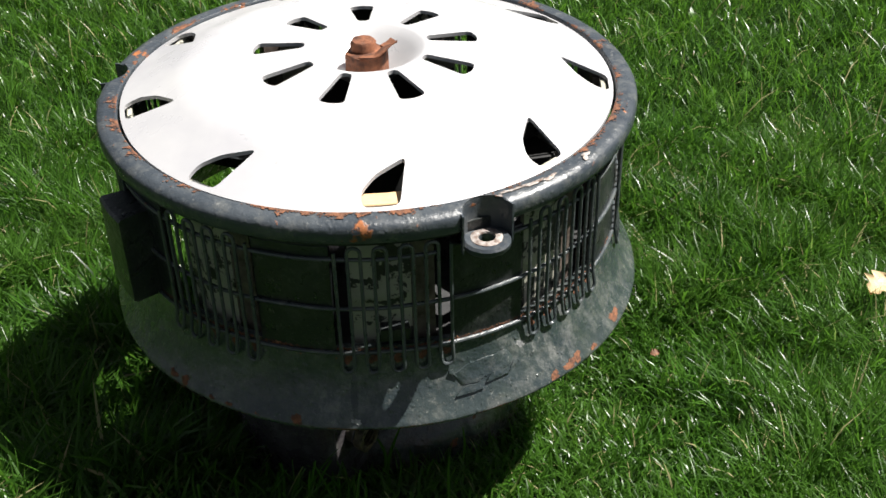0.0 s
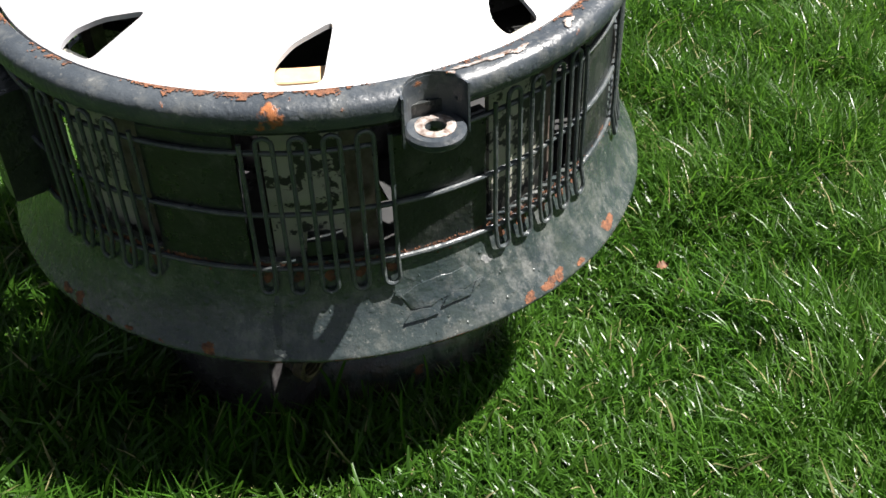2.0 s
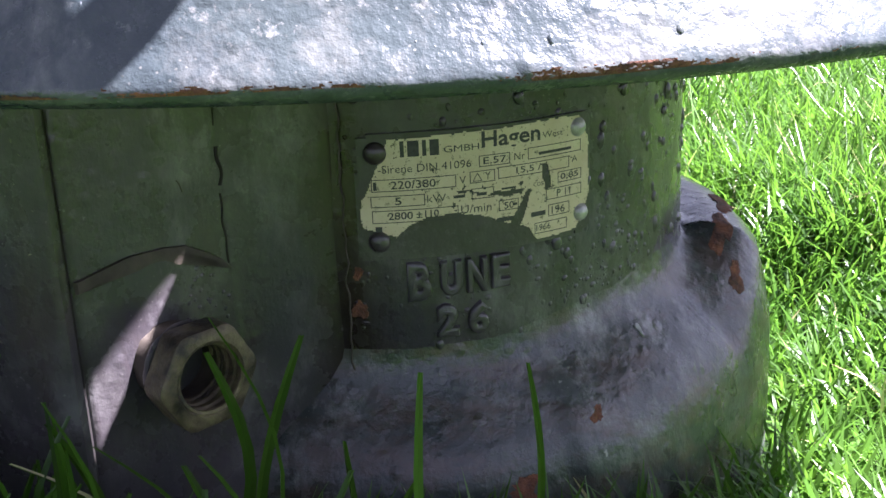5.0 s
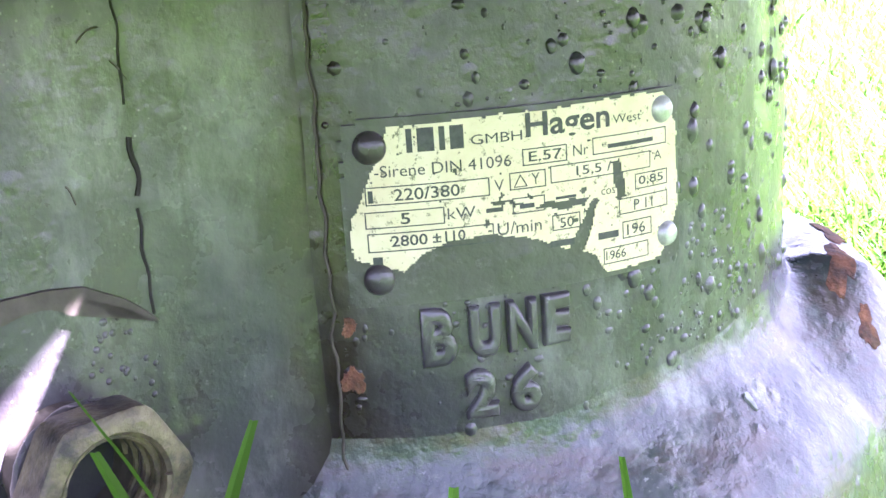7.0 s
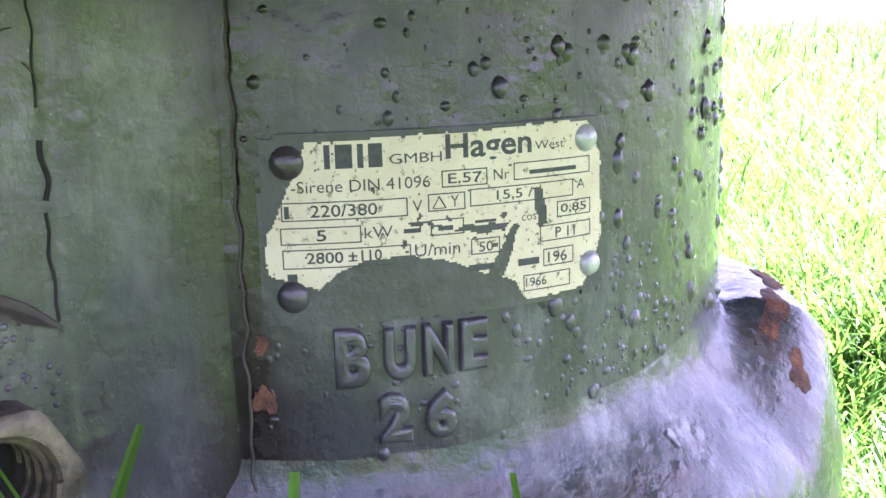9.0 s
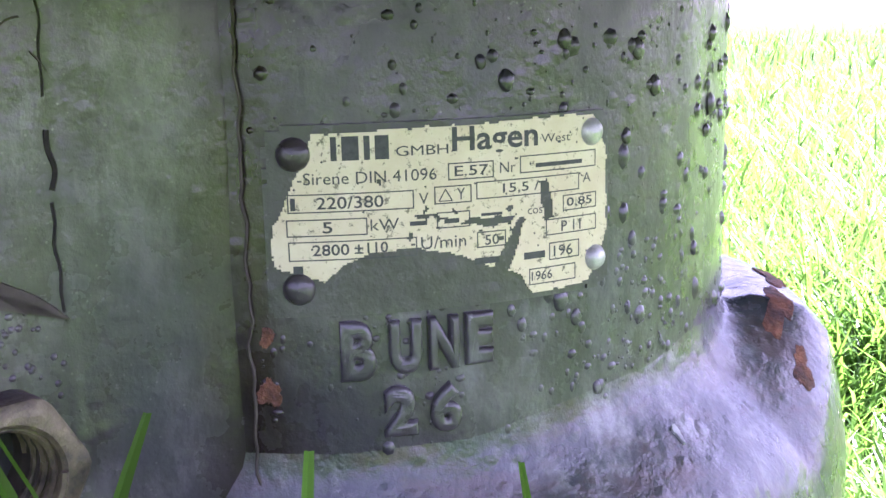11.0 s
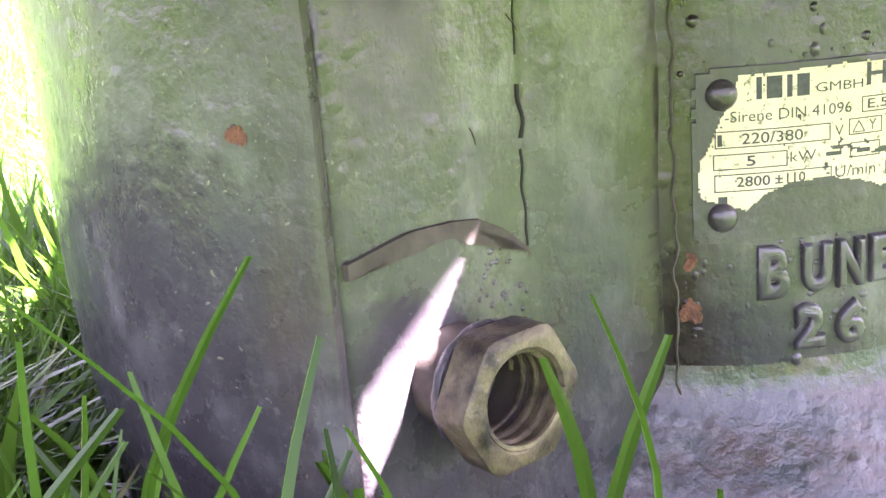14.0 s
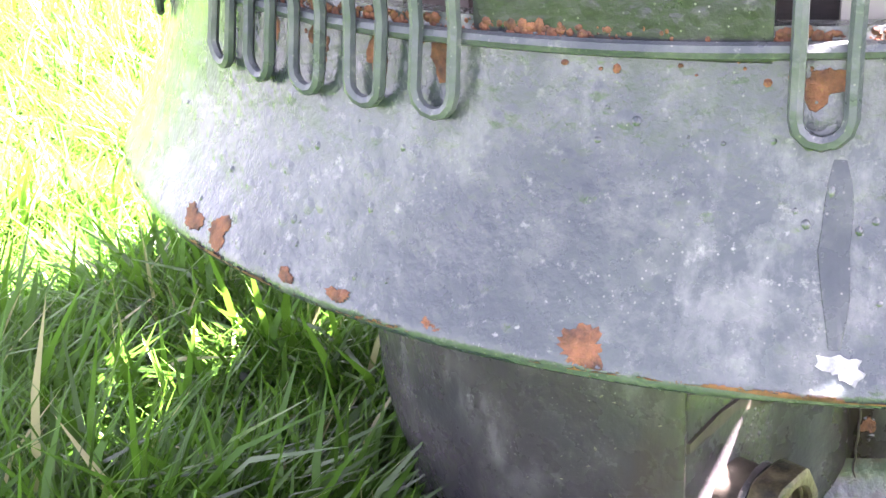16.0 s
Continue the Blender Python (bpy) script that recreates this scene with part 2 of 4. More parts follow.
def curved_box(bm, r0, r1, a0, a1, z0, z1, c=(0, 0), bevel=0.0, wobble=0.0):
    n = max(2, int(abs(a1 - a0) / 2.5) + 1)
    rows = []
    b = bevel
    for i in range(n + 1):
        az = a0 + (a1 - a0) * i / n
        w = wobble * noise.noise(Vector(polar(8, az, z0 * 20)))
        rows.append([polar(r + w, az, z, c) for r, z in ((r0, z0), (r1 - b, z0), (r1, z0 + b), (r1, z1 - b), (r1 - b, z1), (r0, z1))])
    vs = sheet(bm, rows, False, True)
    bm.faces.new(vs[0])
    bm.faces.new(vs[-1][::-1])
    bmesh.ops.recalc_face_normals(bm, faces=bm.faces[:])


def tube(bm, points, radius, sides=8, closed=False):
    """A round wire along places."""
    pts = [Vector(p) for p in points]
    n, rows = len(pts), []
    normal = None
    for i, p in enumerate(pts):
        before = pts[i - 1] if i or closed else p
        after = pts[(i + 1) % n] if i < n - 1 or closed else p
        d = (after - before).normalized()
        if normal is None:
            normal = d.orthogonal()
        normal = (normal - d * normal.dot(d)).normalized()
        side = d.cross(normal)
        rows.append([p + radius * (math.cos(k) * normal + math.sin(k) * side) for k in (2 * math.pi * j / sides for j in range(sides))])
    vs = sheet(bm, rows, closed, True)
    if not closed:
        bm.faces.new(vs[0][::-1])
        bm.faces.new(vs[-1])
    bmesh.ops.recalc_face_normals(bm, faces=bm.faces[:])


def prism(bm, outline, z0, z1, bevel=0.0, m=None):
    """An upright body over an outline of (x, y)."""
    lo = [bm.verts.new((x, y, z0)) for x, y in outline]
    hi = [bm.verts.new((x, y, z1)) for x, y in outline]
    k = len(lo)
    made = [bm.faces.new(lo[::-1]), bm.faces.new(hi)]
    made += [bm.faces.new((lo[i], lo[(i + 1) % k], hi[(i + 1) % k], hi[i])) for i in range(k)]
    if bevel:
        edges = list({e for f in made for e in f.edges})
        bmesh.ops.bevel(bm, geom=edges, offset=bevel, segments=2, affect="EDGES", profile=0.5)
    bmesh.ops.recalc_face_normals(bm, faces=bm.faces[:])
    if m:
        bm.transform(m)


def skin_patch(bm, place, outline, lift, thick=0.0004, cells=14):
    """A thin scab that follows a surface: place(u, v, out) gives a point of it; outline is in (u, v)."""
    us, vs_ = [p[0] for p in outline], [p[1] for p in outline]
    cu, cv = sum(us) / len(us), sum(vs_) / len(vs_)
    ring, k = [], len(outline)
    fine = []
    for i in range(k):
        a, b = outline[i], outline[(i + 1) % k]
        for s in range(3):
            f = s / 3
            fine.append((a[0] + (b[0] - a[0]) * f, a[1] + (b[1] - a[1]) * f))
    rows = []
    for s, out in ((1.0, 0.0), (0.97, lift), (0.6, lift), (0.25, lift * 1.1)):
        rows.append([place(cu + (u - cu) * s, cv + (v - cv) * s, out) for u, v in fine])
    grid = sheet(bm, rows, False, True)
    bm.faces.new(grid[-1])
    bmesh.ops.recalc_face_normals(bm, faces=bm.faces[:])


def blob(cu, cv, ru, rv, seed, n=11, rough=0.35):
    rnd = random.Random(seed)
    n, p, q = 2 * n, rnd.uniform(0, 6), rnd.uniform(0, 6)
    out = []
    for i in range(n):
        a = 2 * math.pi * i / n
        s = 1 + rough * (0.45 * math.sin(2 * a + p) + 0.3 * math.sin(3 * a + q) + 0.7 * (rnd.random() - 0.6))
        out.append((cu + ru * math.cos(a) * s, cv + rv * math.sin(a) * s))
    return out


# ---- the ground ----
def ground():
    bm = bmesh.new()
    rings = [0.0, 0.06, 0.12, 0.18, 0.24, 0.3, 0.36, 0.42, 0.5, 0.6, 0.7, 0.8, 1.0, 1.2, 1.8, 2.6, 4, 7, 15, 40, 120, 400, 1500]
    rows = []
    for r in rings:
        rows.append([(r * math.cos(k), r * math.sin(k), float(ground_z(0, r * math.sin(k))) + 0.008 * noise.noise(Vector((2 * r * math.cos(k), 2 * r * math.sin(k), 0))) * (1 if r < 8 else 0)) for k in (2 * math.pi * i / 72 for i in range(72))])
    sheet(bm, rows[1:], False, True)
    centre = bm.verts.new((0, 0, float(ground_z(0, 0))))
    bm.verts.ensure_lookup_table()
    for i in range(72):
        bm.faces.new((centre, bm.verts[i], bm.verts[(i + 1) % 72]))
    bmesh.ops.recalc_face_normals(bm, faces=bm.faces[:])
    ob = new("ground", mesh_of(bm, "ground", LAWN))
    tagged(ob, "green lawn ground under dense sunlit grass", "lawn", kind="structure")


ground()


def grass(name, label, spots, length, width, rng, material, lean=0.5, segments=3):
    """Many bent blades as one mesh: each a tapering strip that curls over."""
    n = len(spots)
    # the blades lie in tufts that lean the same way
    x, y = spots[:, 0], spots[:, 1]
    tuft = 3.2 * np.sin(11 * x + 2.1 * np.sin(9 * y)) + 3.0 * np.cos(10 * y + 1.9 * np.sin(8 * x + 1))
    head = tuft + rng.normal(0, 1.8, n)
    face = head + rng.normal(np.pi / 2, 0.5, n)
    # the grass stays short close to the siren
    long = length * rng.uniform(0.5, 1.2, n) * (1 + 0.22 * np.sin(17 * x + 3 * np.sin(13 * y))) * np.clip(np.clip(0.46 - 2.2 * (x + 0.06), 0.40, 0.92) + 0.60 * (np.hypot(x - 0.04, (y + 0.06) * np.where(y < 0, 0.8, 1.15)) - 0.33) / 0.22, np.clip(0.46 - 2.2 * (x + 0.06), 0.40, 0.92), 1.0)
    tilt = np.abs(rng.normal(lean, 0.28, n))
    curl = rng.uniform(0.2, 1.3, n)
    wide = width * rng.uniform(0.6, 1.25, n)
    k = segments + 1
    verts = np.zeros((n, 2 * segments + 1, 3))
    pos = np.c_[spots, ground_z(spots[:, 0], spots[:, 1]) - 0.006]
    angle = tilt * 0.6
    for i in range(k):
        f = i / segments
        if i < segments:
            w = wide * (1 - 0.25 * f) * 0.5
            side = np.c_[np.cos(face), np.sin(face), np.zeros(n)] * w[:, None]
            verts[:, 2 * i], verts[:, 2 * i + 1] = pos - side, pos + side
        else:
            verts[:, 2 * i] = pos
        step = long / segments
        pos = pos + np.c_[np.cos(head) * np.sin(angle) * step, np.sin(head) * np.sin(angle) * step, np.cos(angle) * step]
        angle = np.minimum(angle + curl * 1.5 / segments, 2.0)
    quads = [(2 * i, 2 * i + 1, 2 * i + 3, 2 * i + 2) for i in range(segments - 1)]
    base = np.arange(n)[:, None] * (2 * segments + 1)
    tri = np.array([2 * segments - 2, 2 * segments - 1, 2 * segments])
    loops = np.concatenate([base + np.array(q) for q in quads] + [base + tri], axis=1).ravel()
    counts = np.tile([4] * len(quads) + [3], n)
    starts = np.concatenate([[0], np.cumsum(counts)[:-1]])
    me = bpy.data.meshes.new(name)
    me.vertices.add(n * (2 * segments + 1))
    me.vertices.foreach_set("co", verts.ravel())
    me.loops.add(len(loops))
    me.loops.foreach_set("vertex_index", loops.astype(np.int32))
    me.polygons.add(len(counts))
    me.polygons.foreach_set("loop_start", starts.astype(np.int32))
    me.polygons.foreach_set("use_smooth", np.ones(len(counts), dtype=bool))
    me.update(calc_edges=True)
    me.materials.append(material)
    tagged(new(name, me), label, "grass", kind="stuff")


def scattered(n, x0, x1, y0, y1, rng, keep):
    p = np.c_[rng.uniform(x0, x1, n), rng.uniform(y0, y1, n)]
    return p[keep(p[:, 0], p[:, 1])]


rng = np.random.default_rng(7)


def clear_of_siren(x, y):
    return (np.hypot(x, y) > 0.204) & (np.hypot(x + 0.085, y + 0.130) > 0.112)


def thinning(x, y, near, far):
    """Keeps fewer and fewer blades between two distances from the siren."""
    d = np.hypot(x, y - 0.5) + 0.5 * np.sin(2.1 * x + 1.0) * np.sin(1.7 * y)
    return rng.uniform(0, 1, len(x)) > np.clip((d - near) / (far - near), 0, 1) ** 0.7


grass("lawn_grass", "long bright green lawn grass round the siren", scattered(150000, -0.75, 0.95, -0.75, 0.75, rng, clear_of_siren), 0.105, 0.0026, rng, GRASS, 0.60)
grass("lawn_grass", "bright green lawn grass in sunlight", scattered(360000, -3.2, 3.4, -2.4, 3.4, rng, lambda x, y: ~((x > -0.75) & (x < 0.95) & (y > -0.75) & (y < 0.75)) & thinning(x, y, 1.3, 3.6)), 0.105, 0.0029, rng, GRASS, 0.62)
grass("distant_grass", "sunlit grass further across the lawn", scattered(110000, -12, 12, -9, 14, rng, lambda x, y: (np.hypot(x, y - 0.5) > 1.4) & thinning(x, y, 3.5, 12.0)), 0.12, 0.011, rng, GRASS, 0.55, 2)
grass("broad_weeds", "broad-leaved weeds among the lawn grass", scattered(900, -1.4, 1.6, -0.8, 1.6, rng, clear_of_siren), 0.06, 0.017, rng, WEED, 0.9)
grass("broad_grass", "broad shaded grass blades beside the siren", scattered(9000, -0.75, -0.16, -0.42, 0.25, rng, clear_of_siren), 0.120, 0.0055, rng, GRASS, 0.5)
grass("broad_weeds", "broad-leaved weeds in the shade beside the siren", scattered(260, -0.7, -0.2, -0.40, 0.15, rng, clear_of_siren), 0.065, 0.020, rng, WEED, 0.7)

# ---- the siren ----
siren = tagged(new("siren"), "old dark-painted motor siren standing upside down on grass", "siren")
siren.empty_display_size = 0.1
FIRST, PITCH, SPAN = -91.0, 40.0, 22.4      # azimuth of a guard's start, spacing of the nine ports, width of a guard
LUG = -62.3


# pale rotor disc on top, with two rings of slots
DOME = [(0.026, 0.455), (0.036, 0.462), (0.045, 0.470), (0.056, 0.480), (0.0665, 0.4885), (0.072, 0.490), (0.10, 0.487), (0.135, 0.4835), (0.17, 0.480),
        (0.195, 0.4775), (0.212, 0.474), (0.225, 0.470), (0.236, 0.4655), (0.25, 0.4605), (0.266, 0.4550), (0.28, 0.4495), (0.2915, 0.445)]


def dome_z(r):
    return float(np.interp(r, [p[0] for p in DOME], [p[1] for p in DOME]))


def rounded(outline, radius=0.005, steps=3):
    """An outline with its corners cut round."""
    out, k = [], len(outline)
    for i in range(k):
        p, a, b = Vector(outline[i]), Vector(outline[i - 1]), Vector(outline[(i + 1) % k])
        da, db = (a - p), (b - p)
        ra, rb = min(radius, da.length * 0.45), min(radius, db.length * 0.45)
        p0, p1 = p + da.normalized() * ra, p + db.normalized() * rb
        for s in range(steps + 1):
            f = s / steps
            out.append(((1 - f) ** 2 * p0 + 2 * f * (1 - f) * p + f * f * p1)[:])
    return out


def rotor_disc():
    """A domed disc cut by slots: flat outlines are filled with a grid-free triangulation and then lifted on to the dome."""
    bm = bmesh.new()
    loops = []

    def ring(points):
        vs = [bm.verts.new((x, y, 0)) for x, y in points]
        loops.append([bm.edges.new((vs[i], vs[(i + 1) % len(vs)])) for i in range(len(vs))])

    def pol(r, az):
        return polar(r, az, 0)[:2]

    holes = []
    for k in range(9):
        a = -74.6 + 40 * k
        holes.append(rounded([pol(0.2285, a + 0.6), pol(0.2862, a - 3.0), pol(0.2868, a - 10.6), pol(0.268, a - 11.0), pol(0.2475, a - 7.8)], 0.008))
        b = -101.2 + 40 * k
        holes.append(rounded([pol(0.0740, b - 5.2), pol(0.0740, b + 5.2), pol(0.1330, b + 6.8), pol(0.1362, b), pol(0.1330, b - 6.8)], 0.006))
    # rings of the dome between which each hole lies wholly
    steps = 180
    bands = [0.026, 0.036, 0.045, 0.056, 0.0665, 0.072, 0.138, 0.17, 0.195, 0.212, 0.224, 0.2285, 0.2875, 0.2915]
    circles = {r: [bm.verts.new((*pol(r, 360 * i / steps), 0)) for i in range(steps)] for r in bands}
    for r0, r1 in zip(bands, bands[1:]):
        if (r0, r1) in ((0.072, 0.138), (0.2285, 0.2875)):
            continue
        a, b = circles[r0], circles[r1]
        for i in range(steps):
            bm.faces.new((a[i], b[i], b[(i + 1) % steps], a[(i + 1) % steps]))
    for r0, r1, kind in ((0.072, 0.138, 1), (0.2285, 0.2875, 0)):
        edges = []
        for r in (r0, r1):
            c = circles[r]
            for i in range(steps):
                e = bm.edges.get((c[i], c[(i + 1) % steps])) or bm.edges.new((c[i], c[(i + 1) % steps]))
                edges.append(e)
        for h in holes[kind::2]:
            vs = [bm.verts.new((x, y, 0)) for x, y in h]
            edges += [bm.edges.new((vs[i], vs[(i + 1) % len(vs)])) for i in range(len(vs))]
        bmesh.ops.triangle_fill(bm, use_beauty=True, use_dissolve=False, edges=edges, normal=(0, 0, 1))
    bmesh.ops.recalc_face_normals(bm, faces=bm.faces[:])
    if sum(f.normal.z * f.calc_area() for f in bm.faces) < 0:
        bmesh.ops.reverse_faces(bm, faces=bm.faces[:])
    for v in bm.verts:
        v.co.z = dome_z(math.hypot(v.co.x, v.co.y))
    top = bm.faces[:]
    made = bmesh.ops.extrude_face_region(bm, geom=top)
    for g in made["geom"]:
        if isinstance(g, bmesh.types.BMVert):
            g.co.z -= 0.0045
    bmesh.ops.recalc_face_normals(bm, faces=bm.faces[:])
    return part("rotor_disc", bm, ALU, siren, "pale smooth rotor disc with rows of slots")


disc = rotor_disc()

bm = bmesh.new()
prism(bm, [(0.027 * math.cos(k), 0.027 * math.sin(k)) for k in (math.pi / 3 * i + 0.3 for i in range(6))], 0.452, 0.484, 0.003)
hub = part("hub_nut", bm, RUST_NUT, disc, "heavily rusted shaft nut")
bm = bmesh.new()
lathe(bm, [(0.0005, 0.496), (0.013, 0.496), (0.015, 0.493), (0.015, 0.45), (0.0005, 0.45)], 24, (-0.004, 0.004), 0.0012)
part("shaft_end", bm, RUST_NUT, hub)
bm = bmesh.new()
sheet(bm, [[(0.030 * math.cos(k) * s + 0.004, 0.030 * math.sin(k) * s, 0.486 + 0.010 * max(0, math.cos(k * 2 + 0.8)) * s + dz) for k in (-1.9 + 0.16 * i for i in range(18))] for s, dz in ((0.55, 0.0), (0.85, 0.001), (1.1, 0.004), (1.1, 0.002), (0.85, -0.001), (0.55, -0.002))], True, False)
part("lock_tab", bm, RUST_NUT, hub, "bent rusty lock tab")

# rotor wall with cream vanes behind the ports
for k in range(9):
    a = FIRST + PITCH * k
    bm = bmesh.new()
    curved_box(bm, 0.278, 0.284, a + 2.0, a + 15.0, 0.255, 0.442, bevel=0.001)
    vane = part("rotor_vane", bm, CREAM, siren, "cream-painted rotor vane with chipped paint")
    bm = bmesh.new()
    curved_box(bm, 0.270, 0.283, a + 15.1, a + 20.2, 0.255, 0.442, bevel=0.001)
    part("vane_edge", bm, VANE_EDGE, vane, "brown worn vane edge")

bm = bmesh.new()
curved_box(bm, 0.256, 0.2775, -87.0, -75.5, 0.431, 0.4445, bevel=0.001)
part("wood_wedge", bm, WOOD, siren, "pale wooden wedge under a rotor slot")


# rim round the disc, dented by three bolt recesses
def recess(az, rc=0.324, rho=0.027):
    best = 1.0
    for j in range(3):
        d = radians((az - (LUG + 120 * j) + 180) % 360 - 180)
        s = rho * rho - (rc * math.sin(d)) ** 2
        if s > 0 and abs(d) < 0.3:
            best = min(best, rc * math.cos(d) - math.sqrt(s))
    return best


bm = bmesh.new()
lathe(bm, [(0.2945, 0.428), (0.2945, 0.4455), (0.2965, 0.4478), (0.308, 0.4482), (0.3165, 0.4455), (0.3195, 0.441), (0.3195, 0.430), (0.3165, 0.4245), (0.308, 0.4225), (0.298, 0.4225)], 720,
      wobble=0.0007, bend=lambda r, z, az: (min(r, max(recess(az), 0.2958)), z))
part("rim", bm, RIM, siren, "dark rim with rust along its inner edge")

# casing: lower flare, wall panels, bands
FLARE = [(0.3005, 0.2800), (0.3030, 0.2660), (0.3070, 0.2500), (0.3125, 0.2350), (0.3195, 0.2200), (0.3275, 0.2060), (0.3335, 0.1975), (0.3352, 0.1948)]


def flare_point(az, z, out=0.0):
    zs = [p[1] for p in FLARE][::-1]
    rs = [p[0] for p in FLARE][::-1]
    r = float(np.interp(z, zs, rs))
    return polar(r + out * 0.88, az, z + out * 0.48)


bm = bmesh.new()
lathe(bm, FLARE + [(0.3356, 0.1935), (0.3352, 0.1915), (0.3325, 0.1895), (0.329, 0.1905), (0.321, 0.2050), (0.312, 0.2190), (0.303, 0.2350), (0.297, 0.2550), (0.2935, 0.2800)], 240, wobble=0.0011)
flange = part("flange", bm, FLANGE, siren, "flared iron skirt with lumpy grey-blue paint")
bm = bmesh.new()
curved_box(bm, 0.2925, 0.3010, 0, 357.6, 0.4115, 0.4235)
part("upper_band", bm, IRON, siren)
for k in range(9):
    a = FIRST + PITCH * k
    lugged = any(abs((a + 29.5 - LUG - 120 * j + 180) % 360 - 180) < 6 for j in range(3))
    bm = bmesh.new()
    curved_box(bm, 0.2925, 0.3018, a + SPAN + 0.6, a + PITCH - 1.2, 0.270, 0.400 if lugged else 0.4115, bevel=0.0012, wobble=0.0012)
    part("casing_panel", bm, IRON, siren, "dark painted casing panel between ports")


def guard(first):
    """One bent wire that zigzags up and down in front of a port."""
    pts, bars = [], 10
    step = SPAN / (bars - 1)
    lo, hi, bend = 0.2590, 0.4060, step / 2
    for i in range(bars):
        az = first + step * i
        up = i % 2 == 1
        zs = np.linspace(lo, hi, 9) if up else np.linspace(hi, lo, 9)
        for z in zs:
            jig = 0.0009 * noise.noise(Vector((first + i, z * 18, 2)))
            # the lower ends follow the flare outwards
            pts.append(polar(0.3068 + max(0, 0.268 - z) * 0.35 + jig, az + 40 * jig, z))
        if i < bars - 1:
            z_end, sign = (hi, 1) if up else (lo, -1)
            for s in (30, 60, 90, 120, 150):
                f = radians(s)
                pts.append(polar(0.3068 + (0.0035 if sign < 0 else 0), az + bend * (1 - math.cos(f)), z_end + sign * 0.0066 * math.sin(f)))
    return pts


for k in range(9):
    bm = bmesh.new()
    tube(bm, guard(FIRST + PITCH * k), 0.0021, 7)
    part("guard_wire", bm, WIRE, siren, "bent guard wire thick with dark paint")
for z in (0.2745, 0.3340, 0.3960):
    bm = bmesh.new()
    a0, a1 = (-56.0, 291.0) if z > 0.39 else (0, 360)
    tube(bm, [polar(0.3036 + 0.0008 * noise.noise(Vector((a / 9, z * 9, 1))), a, z + 0.0012 * noise.noise(Vector((a / 14, z * 30, 5)))) for a in np.linspace(a0, a1, 181)[:-1]], 0.0024, 8, a1 - a0 == 360)
    part("ring_wire", bm, WIRE, siren, "round wire hoop welded to the guards")


# bolt lugs in their recesses
def lug(az):
    bm = bmesh.new()
    rows = []
    prof = [(0.0082, 0.4035), (0.0082, 0.4105), (0.0100, 0.4118), (0.0225, 0.4112), (0.0250, 0.4085), (0.0250, 0.4045), (0.0230, 0.4015), (0.0150, 0.4010)]
    for i in range(48):
        k = 2 * math.pi * i / 48
        row = []
        for r, z in prof:
            pull = max(0.0, (0.400 - z)) * 0.55
            row.append((0.3175 - pull + r * math.cos(k), r * math.sin(k), z))
        rows.append(row)
    sheet(bm, rows, True, True)
    # back wall of the recess
    rows = []
    for i in range(25):
        k = radians(95 + 170 * i / 24)
        rows.append([(0.324 + r * math.cos(k), r * math.sin(k), z) for r, z in ((0.0268, 0.400), (0.0268, 0.4455), (0.0288, 0.4455), (0.0288, 0.400))])
    vs = sheet(bm, rows, False, True)
    bm.faces.new(vs[0])
    bm.faces.new(vs[-1][::-1])
    bmesh.ops.recalc_face_normals(bm, faces=bm.faces[:])
    bm.transform(pose(0, 0, 0, 0, 0, az))
    ob = part("bolt_lug", bm, RIM, siren, "cast bolt lug in a rounded recess")
    bm = bmesh.new()
    lathe(bm, [(0.0084, 0.4108), (0.0090, 0.4126), (0.0135, 0.4130), (0.0165, 0.4120), (0.0165, 0.4105)], 40, (0.3180, 0), 0.0006)
    bm.transform(pose(0, 0, 0, 0, 0, az))
    part("worn_ring", bm, WORN, ob, "bare worn metal round the hole")


for j in range(3):
    lug(LUG + 120 * j)

bm = bmesh.new()
curved_box(bm, 0.300, 0.336, -149.0, -138.5, 0.2740, 0.3850, bevel=0.003, wobble=0.001)
part("mounting_block", bm, IRON, siren, "dark iron mounting block on the casing")

# raised welded repair and scabs on the flare
bm = bmesh.new()
skin_patch(bm, flare_point, [(-69.0, 0.2360), (-68.3, 0.2300), (-67.6, 0.2235), (-64.0, 0.2225), (-62.4, 0.2262), (-58.0, 0.2275), (-55.5, 0.2310), (-55.6, 0.2380), (-56.9, 0.2475), (-59.5, 0.2450), (-62.0, 0.2460), (-66.0, 0.2435)], 0.0007)
part("weld_patch", bm, FLANGE, flange, "raised cracked patch under the paint")
for i, (a0, z0, a1, z1, high, lift) in enumerate([(-69.0, 0.2142, -63.2, 0.2152, 0.0080, 0.0026), (-62.5, 0.2200, -57.0, 0.2222, 0.0080, 0.0027), (-56.9, 0.2232, -54.2, 0.2300, 0.0045, 0.0012), (-69.9, 0.2390, -68.2, 0.2330, 0.0060, 0.0028)]):
    bm = bmesh.new()
    low = [(a0 + (a1 - a0) * f, z0 + (z1 - z0) * f + 0.0011 * noise.noise(Vector((f * 4, i * 5.0, 2)))) for f in np.linspace(0, 1, 9)]
    top = [(a, z + high * (0.06 + 0.94 * math.sin(math.pi * k / 8) ** 0.8)) for k, (a, z) in enumerate(low)]
    skin_patch(bm, flare_point, low + top[::-1], lift)
    part("weld_ridge", bm, FLANGE, flange, "torn raised ridge of the repair")
